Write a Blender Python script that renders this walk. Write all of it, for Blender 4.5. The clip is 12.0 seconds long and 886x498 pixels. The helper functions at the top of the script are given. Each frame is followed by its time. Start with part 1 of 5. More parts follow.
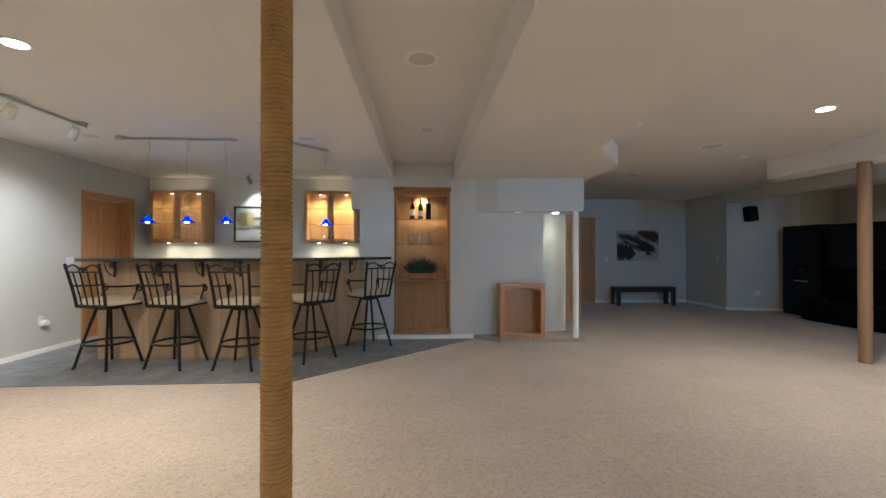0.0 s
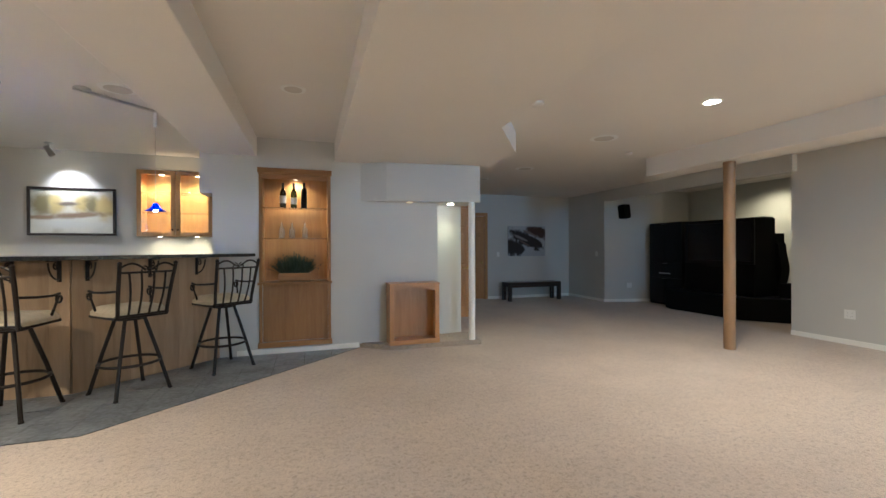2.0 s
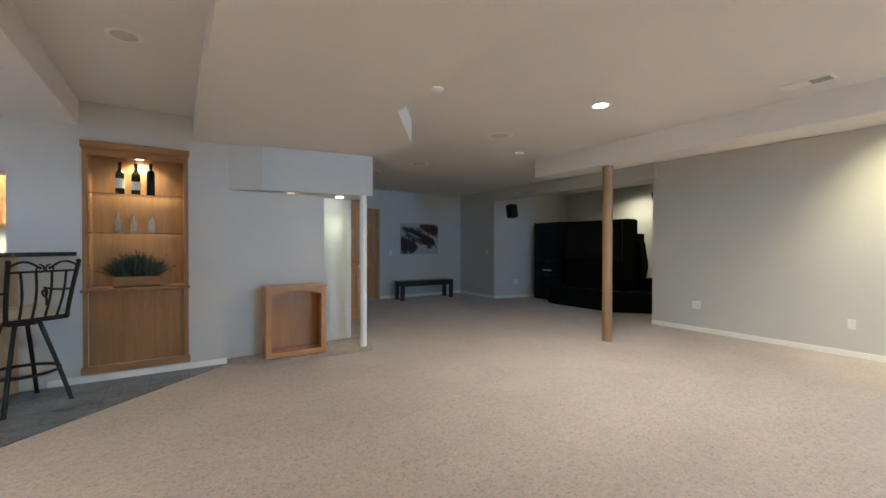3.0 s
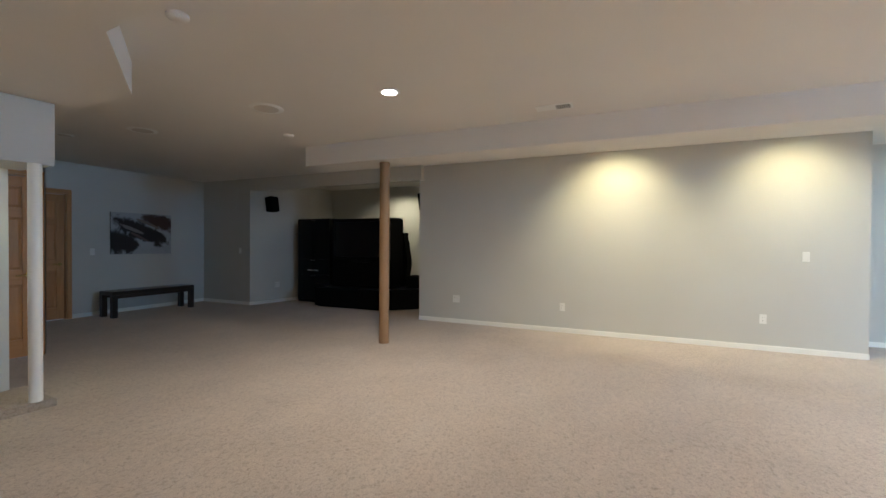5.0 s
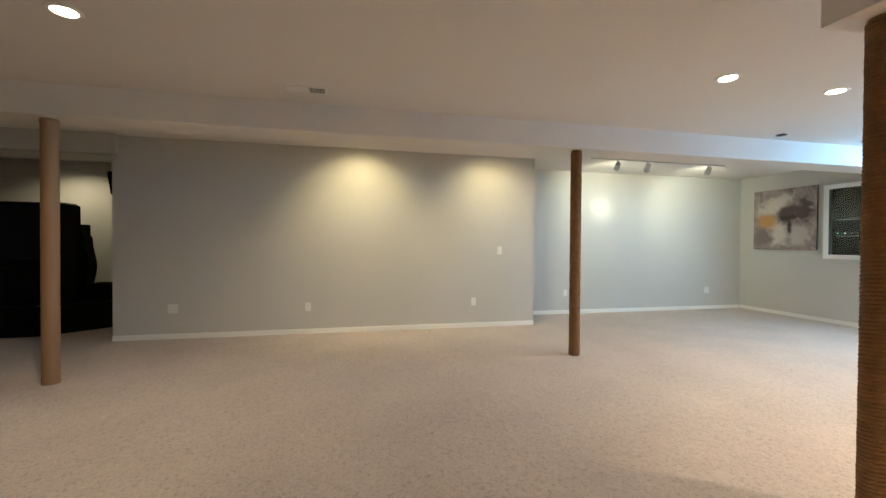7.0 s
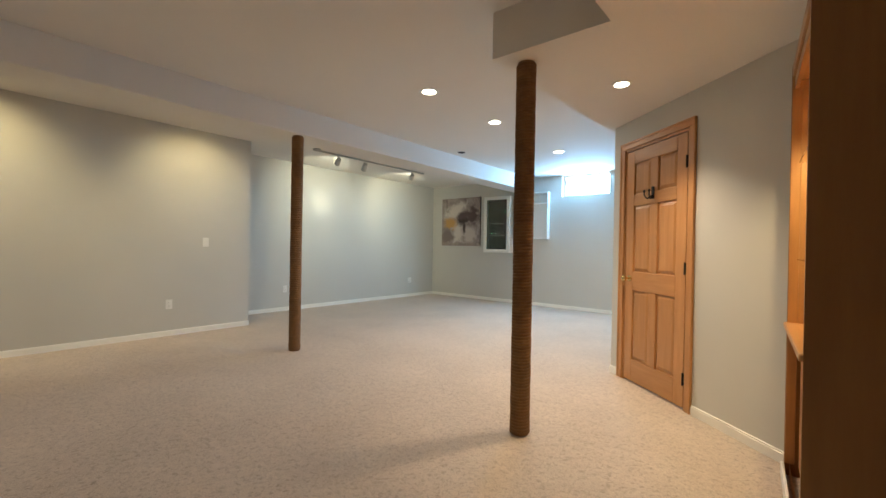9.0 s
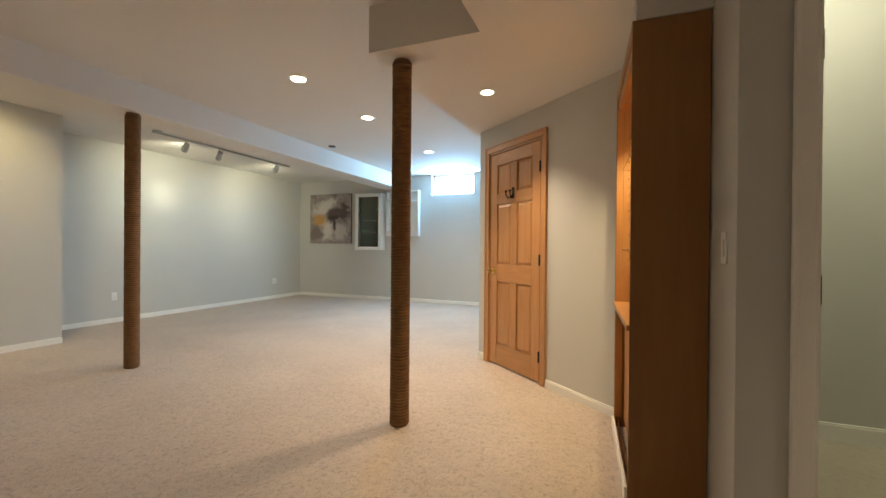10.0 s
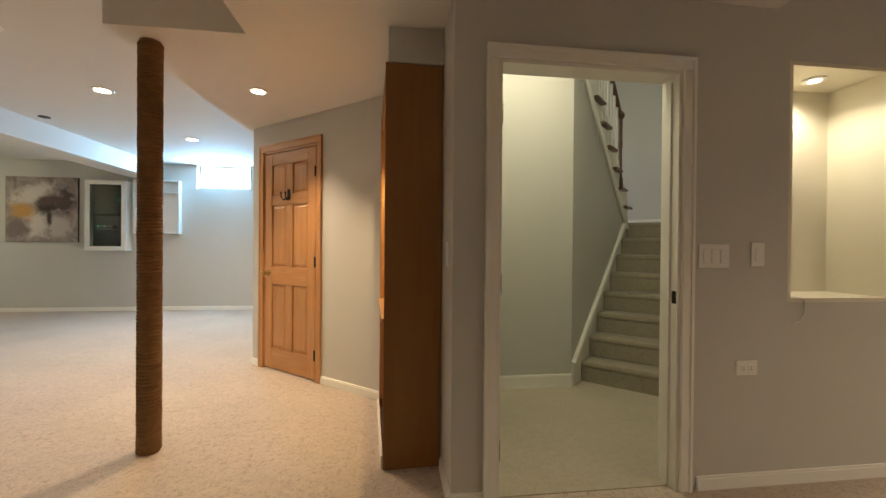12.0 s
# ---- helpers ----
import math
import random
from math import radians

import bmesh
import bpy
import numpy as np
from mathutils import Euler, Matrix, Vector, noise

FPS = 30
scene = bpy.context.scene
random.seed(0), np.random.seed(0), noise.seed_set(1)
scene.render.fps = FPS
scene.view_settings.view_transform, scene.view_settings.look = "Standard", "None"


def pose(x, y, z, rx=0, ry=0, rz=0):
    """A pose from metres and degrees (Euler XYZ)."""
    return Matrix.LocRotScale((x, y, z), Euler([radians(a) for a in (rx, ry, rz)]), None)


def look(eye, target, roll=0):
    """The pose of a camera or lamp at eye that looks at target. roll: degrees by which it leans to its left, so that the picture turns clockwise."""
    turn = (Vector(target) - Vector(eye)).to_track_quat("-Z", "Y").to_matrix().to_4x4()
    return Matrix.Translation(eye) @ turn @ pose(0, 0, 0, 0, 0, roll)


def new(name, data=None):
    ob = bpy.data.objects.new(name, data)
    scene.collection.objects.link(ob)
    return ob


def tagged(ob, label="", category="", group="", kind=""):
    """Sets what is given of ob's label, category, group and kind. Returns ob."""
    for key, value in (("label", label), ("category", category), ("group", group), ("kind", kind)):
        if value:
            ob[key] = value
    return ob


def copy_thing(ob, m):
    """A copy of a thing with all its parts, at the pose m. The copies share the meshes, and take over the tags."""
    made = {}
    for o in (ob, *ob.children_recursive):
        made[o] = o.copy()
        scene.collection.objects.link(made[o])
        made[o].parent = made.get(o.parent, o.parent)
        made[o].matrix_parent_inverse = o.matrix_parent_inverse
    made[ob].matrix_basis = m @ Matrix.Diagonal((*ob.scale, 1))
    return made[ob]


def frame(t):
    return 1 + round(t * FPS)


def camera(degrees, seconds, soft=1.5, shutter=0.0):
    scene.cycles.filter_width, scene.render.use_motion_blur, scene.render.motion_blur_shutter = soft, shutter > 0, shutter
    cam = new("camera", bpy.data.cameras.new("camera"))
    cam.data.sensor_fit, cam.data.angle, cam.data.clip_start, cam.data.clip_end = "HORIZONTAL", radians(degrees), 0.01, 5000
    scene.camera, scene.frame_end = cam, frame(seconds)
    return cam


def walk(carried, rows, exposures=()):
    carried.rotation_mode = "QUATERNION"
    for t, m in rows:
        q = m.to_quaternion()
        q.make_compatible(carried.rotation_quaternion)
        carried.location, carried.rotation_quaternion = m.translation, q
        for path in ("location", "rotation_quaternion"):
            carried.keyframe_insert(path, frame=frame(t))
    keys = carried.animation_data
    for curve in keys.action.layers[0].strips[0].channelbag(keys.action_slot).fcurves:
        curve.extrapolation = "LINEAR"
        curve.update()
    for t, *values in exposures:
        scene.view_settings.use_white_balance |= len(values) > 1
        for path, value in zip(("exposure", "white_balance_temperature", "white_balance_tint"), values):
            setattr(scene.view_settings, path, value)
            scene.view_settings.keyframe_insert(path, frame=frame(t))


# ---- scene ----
cam = camera(94.4, 12.0)
PATH = [
    (0, (1.268, 2.758, 1.289), (1.373, 4.755, 1.299), -0.0),
    (0.5, (1.284, 2.91, 1.285), (1.445, 4.903, 1.292), -0.1),
    (1, (1.329, 3.088, 1.274), (1.59, 5.071, 1.277), -0.1),
    (1.5, (1.392, 3.287, 1.269), (1.805, 5.244, 1.269), -0.2),
    (2, (1.455, 3.489, 1.259), (2.068, 5.393, 1.255), -0.2),
    (2.5, (1.505, 3.683, 1.265), (2.347, 5.497, 1.254), -0.2),
    (2.7, (1.541, 3.752, 1.263), (2.484, 5.516, 1.249), -0.1),
    (4.5, (1.788, 4.313, 1.288), (3.47, 5.394, 1.265), 0.3),
    (5, (1.87, 4.422, 1.275), (3.7, 5.229, 1.251), 0.4),
    (5.5, (1.953, 4.528, 1.257), (3.889, 5.029, 1.238), 0.4),
    (6, (2.013, 4.615, 1.267), (4.005, 4.799, 1.248), 0.4),
    (6.5, (2.074, 4.675, 1.264), (4.069, 4.544, 1.245), 0.4),
    (7, (2.119, 4.671, 1.256), (4.069, 4.23, 1.229), 0.4),
    (7.5, (2.175, 4.661, 1.2), (4.025, 3.901, 1.18), 0.4),
    (7.7, (2.192, 4.628, 1.202), (3.981, 3.735, 1.179), 0.6),
    (9.3, (2.308, 4.591, 1.142), (3.425, 2.932, 1.129), 0.8),
    (9.5, (2.331, 4.611, 1.151), (3.333, 2.88, 1.133), 0.6),
    (10, (2.309, 4.629, 1.124), (3.042, 2.768, 1.115), 0.5),
    (10.5, (2.259, 4.648, 1.125), (2.718, 2.702, 1.113), 0.6),
    (11, (2.216, 4.692, 1.129), (2.415, 2.702, 1.117), 0.5),
    (11.5, (2.203, 4.745, 1.149), (2.165, 2.745, 1.136), 0.5),
    (12, (2.18, 4.803, 1.166), (1.92, 2.82, 1.154), 0.5),
]
EXPOSURES = [(0.0, 1.13, 5200, 9), (1.5, 1.38, 5300, 9), (2.7, 1.46, 5150, 8), (4.4, 1.12, 4950, 7), (5.0, 0.98, 5250, 9), (7.5, 0.40, 5800, 11), (9.5, 0.17, 6100, 12), (12.0, 0.22, 6550, 14)]
walk(cam, [(t, look(eye, target, roll)) for t, eye, target, roll in PATH], EXPOSURES)

# ---------------------------------------------------------------- world and exposure
world = bpy.data.worlds.new("sky")
world.use_nodes = True
scene.world = world
sky = world.node_tree.nodes.new("ShaderNodeTexSky")
sky.sky_type, sky.sun_disc = "NISHITA", False
sky.sun_elevation, sky.sun_rotation = radians(35), radians(120)
world.node_tree.links.new(sky.outputs[0], world.node_tree.nodes["Background"].inputs[0])
world.node_tree.nodes["Background"].inputs[1].default_value = 0.12

# colours of the lamps
WARM, NEUTRAL, COOL = (1.0, 0.80, 0.55), (1.0, 0.88, 0.72), (0.28, 0.64, 1.0)
YELLOW, GREENISH = (1.0, 0.76, 0.34), (1.0, 0.93, 0.60)


def lamp(kind, place, power, colour, target=None, size=0.05, angle=100, blend=0.7, height=None):
    data = bpy.data.lights.new("lamp", kind)
    data.energy, data.color = power, colour
    if kind == "AREA":
        data.size = size
        if height:
            data.shape, data.size_y = "RECTANGLE", height
    else:
        data.shadow_soft_size = size
    if kind == "SPOT":
        data.spot_size, data.spot_blend = radians(angle), blend
    ob = new("lamp", data)
    ob.matrix_world = look(place, target or (place[0] + 0.001, place[1], place[2] - 1))
    return ob


# ---------------------------------------------------------------- materials
def shader(name, colour, rough=0.6, metal=0.0, spread=0.12, scale=6.0, fine=120.0, bump=0.15, coat=0.0, coord="Object"):
    """A painted or raw surface: colour varied at two scales, with fine relief."""
    mat = bpy.data.materials.new(name)
    mat.use_nodes = True
    nodes, links = mat.node_tree.nodes, mat.node_tree.links
    bsdf = nodes["Principled BSDF"]
    where = nodes.new("ShaderNodeTexCoord")
    large, small, mix = nodes.new("ShaderNodeTexNoise"), nodes.new("ShaderNodeTexNoise"), nodes.new("ShaderNodeMath")
    large.inputs["Scale"].default_value, small.inputs["Scale"].default_value = scale, fine
    small.inputs["Detail"].default_value = 4
    for tex in (large, small):
        links.new(where.outputs[coord], tex.inputs["Vector"])
    mix.operation = "ADD"
    links.new(large.outputs["Fac"], mix.inputs[0]), links.new(small.outputs["Fac"], mix.inputs[1])
    ramp = nodes.new("ShaderNodeMapRange")
    ramp.inputs["From Min"].default_value, ramp.inputs["From Max"].default_value = 0.6, 1.4
    ramp.inputs["To Min"].default_value, ramp.inputs["To Max"].default_value = 1 - spread, 1 + spread
    links.new(mix.outputs[0], ramp.inputs["Value"])
    tint = nodes.new("ShaderNodeVectorMath")
    tint.operation = "SCALE"
    tint.inputs[0].default_value = colour
    links.new(ramp.outputs[0], tint.inputs["Scale"])
    links.new(tint.outputs[0], bsdf.inputs["Base Color"])
    bsdf.inputs["Roughness"].default_value, bsdf.inputs["Metallic"].default_value = rough, metal
    bsdf.inputs["Coat Weight"].default_value = coat
    if bump:
        relief = nodes.new("ShaderNodeBump")
        relief.inputs["Strength"].default_value, relief.inputs["Distance"].default_value = bump, 0.004
        links.new(small.outputs["Fac"], relief.inputs["Height"])
        links.new(relief.outputs[0], bsdf.inputs["Normal"])
    return mat


def wood(name, dark, light, along="z", scale=3.0, rough=0.35, coat=0.15, vary=0.07):
    """Straight-grained stained wood, the grain along one axis, each piece a little different."""
    mat = bpy.data.materials.new(name)
    mat.use_nodes = True
    nodes, links = mat.node_tree.nodes, mat.node_tree.links
    bsdf = nodes["Principled BSDF"]
    where, info = nodes.new("ShaderNodeTexCoord"), nodes.new("ShaderNodeObjectInfo")
    shift, stretch = nodes.new("ShaderNodeVectorMath"), nodes.new("ShaderNodeMapping")
    shift.operation = "ADD"
    links.new(where.outputs["Object"], shift.inputs[0]), links.new(info.outputs["Random"], shift.inputs[1])
    links.new(shift.outputs[0], stretch.inputs["Vector"])
    stretch.inputs["Scale"].default_value = {"x": (0.8, 8, 8), "y": (8, 0.8, 8), "z": (8, 8, 0.8)}[along]
    grain, pores = nodes.new("ShaderNodeTexNoise"), nodes.new("ShaderNodeTexNoise")
    grain.inputs["Scale"].default_value, grain.inputs["Detail"].default_value, grain.inputs["Distortion"].default_value = scale, 5, 0.6
    pores.inputs["Scale"].default_value, pores.inputs["Detail"].default_value = scale * 9, 3
    for tex in (grain, pores):
        links.new(stretch.outputs[0], tex.inputs["Vector"])
    mix = nodes.new("ShaderNodeMath")
    mix.operation, mix.inputs[2].default_value = "MULTIPLY_ADD", 0.0
    mix.inputs[1].default_value = 0.25
    links.new(pores.outputs["Fac"], mix.inputs[0]), links.new(grain.outputs["Fac"], mix.inputs[2])
    ramp = nodes.new("ShaderNodeValToRGB")
    ramp.color_ramp.elements[0].position, ramp.color_ramp.elements[1].position = 0.30, 0.95
    ramp.color_ramp.elements[0].color, ramp.color_ramp.elements[1].color = (*dark, 1), (*light, 1)
    piece, shade = nodes.new("ShaderNodeMapRange"), nodes.new("ShaderNodeVectorMath")
    piece.inputs["To Min"].default_value, piece.inputs["To Max"].default_value = 1 - vary, 1 + vary
    shade.operation = "SCALE"
    links.new(info.outputs["Random"], piece.inputs["Value"])
    links.new(mix.outputs[0], ramp.inputs[0]), links.new(ramp.outputs[0], shade.inputs[0])
    links.new(piece.outputs[0], shade.inputs["Scale"]), links.new(shade.outputs[0], bsdf.inputs["Base Color"])
    bsdf.inputs["Roughness"].default_value, bsdf.inputs["Coat Weight"].default_value = rough, coat
    relief = nodes.new("ShaderNodeBump")
    relief.inputs["Strength"].default_value, relief.inputs["Distance"].default_value = 0.12, 0.002
    links.new(pores.outputs["Fac"], relief.inputs["Height"]), links.new(relief.outputs[0], bsdf.inputs["Normal"])
    return mat


def glow(name, colour, strength):
    mat = bpy.data.materials.new(name)
    mat.use_nodes = True
    bsdf = mat.node_tree.nodes["Principled BSDF"]
    bsdf.inputs["Emission Color"].default_value, bsdf.inputs["Emission Strength"].default_value = (*colour, 1), strength
    return mat


def clear(name, colour=(1, 1, 1), rough=0.02):
    mat = bpy.data.materials.new(name)
    mat.use_nodes = True
    bsdf = mat.node_tree.nodes["Principled BSDF"]
    bsdf.inputs["Base Color"].default_value, bsdf.inputs["Roughness"].default_value = (*colour, 1), rough
    bsdf.inputs["Transmission Weight"].default_value, bsdf.inputs["IOR"].default_value = 1.0, 1.45
    return mat


def carpet_material(name, colour, speckle=1.0):
    """Cut pile: speckled tufts, soft footmarks, fuzzy relief."""
    mat = bpy.data.materials.new(name)
    mat.use_nodes = True
    nodes, links = mat.node_tree.nodes, mat.node_tree.links
    bsdf, where = nodes["Principled BSDF"], nodes.new("ShaderNodeTexCoord")
    tufts, marks, clumps = nodes.new("ShaderNodeTexNoise"), nodes.new("ShaderNodeTexNoise"), nodes.new("ShaderNodeTexNoise")
    for tex, scale, detail in ((tufts, 210, 2), (marks, 1.7, 5), (clumps, 17, 6)):
        tex.inputs["Scale"].default_value, tex.inputs["Detail"].default_value = scale, detail
        links.new(where.outputs["Object"], tex.inputs["Vector"])
    total = None
    for tex, weight in ((tufts, 1.15 * speckle), (clumps, 0.34 * speckle), (marks, 0.36)):
        scaled = nodes.new("ShaderNodeMath")
        scaled.operation, scaled.inputs[1].default_value, scaled.inputs[2].default_value = "MULTIPLY_ADD", weight, -0.5 * weight
        links.new(tex.outputs["Fac"], scaled.inputs[0])
        if total:
            plus = nodes.new("ShaderNodeMath")
            links.new(total.outputs[0], plus.inputs[0]), links.new(scaled.outputs[0], plus.inputs[1])
            total = plus
        else:
            total = scaled
    flecks, few = nodes.new("ShaderNodeTexNoise"), nodes.new("ShaderNodeMapRange")     # darker flecks: shade between the tufts put into the colour
    flecks.inputs["Scale"].default_value, flecks.inputs["Detail"].default_value, flecks.inputs["Distortion"].default_value = 48, 4, 0.8
    few.inputs["From Min"].default_value, few.inputs["From Max"].default_value = 0.28, 0.5
    few.inputs["To Min"].default_value, few.inputs["To Max"].default_value = 1.0 - 0.34 * speckle, 1.02
    links.new(where.outputs["Object"], flecks.inputs["Vector"]), links.new(flecks.outputs["Fac"], few.inputs["Value"])
    tone, lifted = nodes.new("ShaderNodeMath"), nodes.new("ShaderNodeMath")
    lifted.inputs[1].default_value = 1.0
    tone.operation = "MULTIPLY"
    links.new(total.outputs[0], lifted.inputs[0]), links.new(lifted.outputs[0], tone.inputs[0]), links.new(few.outputs[0], tone.inputs[1])
    tint = nodes.new("ShaderNodeVectorMath")
    tint.operation = "SCALE"
    tint.inputs[0].default_value = colour
    links.new(tone.outputs[0], tint.inputs["Scale"]), links.new(tint.outputs[0], bsdf.inputs["Base Color"])
    bsdf.inputs["Roughness"].default_value, bsdf.inputs["Sheen Weight"].default_value, bsdf.inputs["Specular IOR Level"].default_value = 0.95, 0.2, 0.15
    relief = nodes.new("ShaderNodeBump")
    relief.inputs["Strength"].default_value, relief.inputs["Distance"].default_value = 0.5, 0.005
    links.new(tufts.outputs["Fac"], relief.inputs["Height"]), links.new(relief.outputs[0], bsdf.inputs["Normal"])
    return mat


M_WALL = shader("wall_paint", (0.57, 0.565, 0.53), 0.55, spread=0.03, scale=1.5, fine=260, bump=0.12)
M_CEIL = shader("ceiling_paint", (0.76, 0.73, 0.685), 0.8, spread=0.03, scale=1.2, fine=160, bump=0.2)
M_TRIM = shader("white_trim_paint", (0.86, 0.85, 0.80), 0.35, spread=0.03, scale=3, fine=150, bump=0.05)
M_CARPET = carpet_material("carpet", (0.505, 0.42, 0.345))
M_SLATE = shader("slate", (0.165, 0.18, 0.195), 0.34, spread=0.6, scale=5.0, fine=30, bump=0.4)
M_GROUT = shader("grout", (0.09, 0.09, 0.09), 0.9, spread=0.2)
M_STAIRCARPET = carpet_material("stair_carpet", (0.33, 0.295, 0.225), 0.6)
M_HALLCARPET = carpet_material("hall_carpet", (0.46, 0.41, 0.325), 0.4)
M_OAK = wood("honey_oak", (0.40, 0.185, 0.060), (0.54, 0.28, 0.105))
M_OAKX = wood("honey_oak_across", (0.40, 0.185, 0.060), (0.54, 0.28, 0.105), "x")
M_MAPLE = wood("light_oak", (0.44, 0.24, 0.09), (0.62, 0.38, 0.17))
M_MAPLEX = wood("light_oak_across", (0.44, 0.24, 0.09), (0.62, 0.38, 0.17), "x")
M_BROWN = wood("brown_oak", (0.26, 0.122, 0.036), (0.38, 0.20, 0.066), rough=0.5, coat=0.0)
M_BROWNX = wood("brown_oak_across", (0.24, 0.112, 0.034), (0.37, 0.192, 0.064), "x", rough=0.5, coat=0.0)
M_BARWOOD = wood("bar_panelling", (0.30, 0.20, 0.115), (0.46, 0.33, 0.205), "z", 2.0, 0.5, 0.05, 0.2)
M_DARKWOOD = wood("espresso_wood", (0.012, 0.007, 0.006), (0.03, 0.017, 0.013), "x")
M_PANEL = wood("reddish_panel", (0.22, 0.098, 0.022), (0.29, 0.132, 0.034), "z", 2.0, 0.4, 0.1)
M_ROPE = shader("sisal_rope", (0.44, 0.265, 0.10), 0.9, spread=0.26, scale=9, fine=260, bump=0.6)
# same rope, with the shade on two posts put into its colour
M_ROPE_SHADED = shader("shaded_sisal_rope", (0.23, 0.12, 0.048), 0.9, spread=0.3, scale=20, fine=260, bump=0.6)
M_WALNUT = wood("walnut_stain", (0.11, 0.046, 0.02), (0.18, 0.08, 0.034), "x")
M_TUBE = wood("brown_post_paint", (0.23, 0.135, 0.062), (0.28, 0.17, 0.085), "z", 2.0, 0.5, 0.05)
M_IRON = shader("bronzed_iron", (0.022, 0.018, 0.016), 0.42, 0.6, spread=0.25, scale=25, fine=200, bump=0.15)
M_FABRIC = shader("beige_seat_fabric", (0.50, 0.43, 0.30), 0.9, spread=0.15, scale=20, fine=400, bump=0.4)
M_COUNTER = shader("black_granite", (0.018, 0.020, 0.020), 0.12, spread=0.4, scale=60, fine=300, bump=0.0, coat=0.4)
M_BLACK = shader("black_gloss", (0.003, 0.003, 0.0035), 0.3, spread=0.2, bump=0.0, coat=0.0)
M_MATT = shader("black_matt", (0.003, 0.003, 0.003), 0.8, spread=0.2, bump=0.1)
M_BLACK.node_tree.nodes["Principled BSDF"].inputs["Specular IOR Level"].default_value = 0.2
M_MATT.node_tree.nodes["Principled BSDF"].inputs["Specular IOR Level"].default_value = 0.15
M_SCREEN = shader("dark_screen", (0.006, 0.006, 0.007), 0.15, spread=0.1, bump=0.0)
M_STEEL = shader("brushed_nickel", (0.55, 0.54, 0.52), 0.3, 1.0, spread=0.08, bump=0.05)
M_BRASS = shader("brass", (0.80, 0.60, 0.25), 0.22, 1.0, spread=0.06, bump=0.0)
M_WHITE = shader("white_plastic", (0.80, 0.80, 0.77), 0.35, spread=0.02, bump=0.0)
M_GREYPL = shader("grey_plate", (0.42, 0.42, 0.40), 0.4, spread=0.03, bump=0.0)
M_OFF = shader("unlit_disc", (0.60, 0.565, 0.52), 0.6, spread=0.05, bump=0.0)
M_GLASS = clear("clear_glass")
M_DECANTER = clear("bottle_glass", (0.92, 0.95, 0.95), 0.06)
M_DECANTER.node_tree.nodes["Principled BSDF"].inputs["Transmission Weight"].default_value = 0.92
def lit_glass(name, colour):
    """Coloured glass that lets a lamp inside shine through it."""
    mat = bpy.data.materials.new(name)
    mat.use_nodes = True
    nodes, links = mat.node_tree.nodes, mat.node_tree.links
    bsdf, thin, mix = nodes["Principled BSDF"], nodes.new("ShaderNodeBsdfTranslucent"), nodes.new("ShaderNodeMixShader")
    bsdf.inputs["Base Color"].default_value, bsdf.inputs["Roughness"].default_value = (*colour, 1), 0.08
    thin.inputs["Color"].default_value = (*colour, 1)
    mix.inputs[0].default_value = 0.75
    links.new(bsdf.outputs[0], mix.inputs[1]), links.new(thin.outputs[0], mix.inputs[2])
    links.new(mix.outputs[0], nodes["Material Output"].inputs["Surface"])
    return mat


M_BLUE = lit_glass("cobalt_glass", (0.003, 0.022, 0.80))
M_GREENGL = clear("green_bottle_glass", (0.02, 0.035, 0.015), 0.05)
M_LEAF = shader("lavender_leaves", (0.032, 0.055, 0.032), 0.6, spread=0.4, scale=30, bump=0.0)
M_PAPER = shader("paper_label", (0.75, 0.72, 0.64), 0.7, spread=0.05)
M_STONE = carpet_material("hearth_carpet", (0.40, 0.33, 0.26))
M_CAN = glow("lamp_glass", (1.0, 0.86, 0.60), 14)
M_PUCK = glow("puck_glass", (1.0, 0.82, 0.50), 5)
M_DAY = glow("daylight_pane", (0.75, 0.90, 1.0), 9)
M_PENDANT = glow("pendant_bulb", (0.75, 0.85, 1.0), 30)
M_DIM = glow("dim_lamp_glass", (1.0, 0.62, 0.30), 0.5)


# ---------------------------------------------------------------- builders
def box(bm, x0, y0, z0, x1, y1, z1, bevel=0.0, m=None):
    made = bmesh.ops.create_cube(bm, size=1)["verts"]
    bmesh.ops.transform(bm, verts=made, matrix=Matrix.LocRotScale(((x0 + x1) / 2, (y0 + y1) / 2, (z0 + z1) / 2), None, (abs(x1 - x0), abs(y1 - y0), abs(z1 - z0))))
    if bevel:
        edges = list({e for v in made for e in v.link_edges})
        grown = bmesh.ops.bevel(bm, geom=edges, offset=bevel, segments=2, affect="EDGES", profile=0.5)
        made = list({v for f in grown["faces"] for v in f.verts} | {v for v in made if v.is_valid})
    if m is not None:
        bmesh.ops.transform(bm, verts=made, matrix=m)
    return bm


def rod(bm, a, b, r0, r1=None, sides=12, caps=True):
    a, b = Vector(a), Vector(b)
    way = b - a
    made = bmesh.ops.create_cone(bm, cap_ends=caps, segments=sides, radius1=r0, radius2=r0 if r1 is None else r1, depth=way.length)["verts"]
    turn = way.to_track_quat("Z", "Y").to_matrix().to_4x4()
    bmesh.ops.transform(bm, verts=made, matrix=Matrix.Translation((a + b) / 2) @ turn)
    return bm


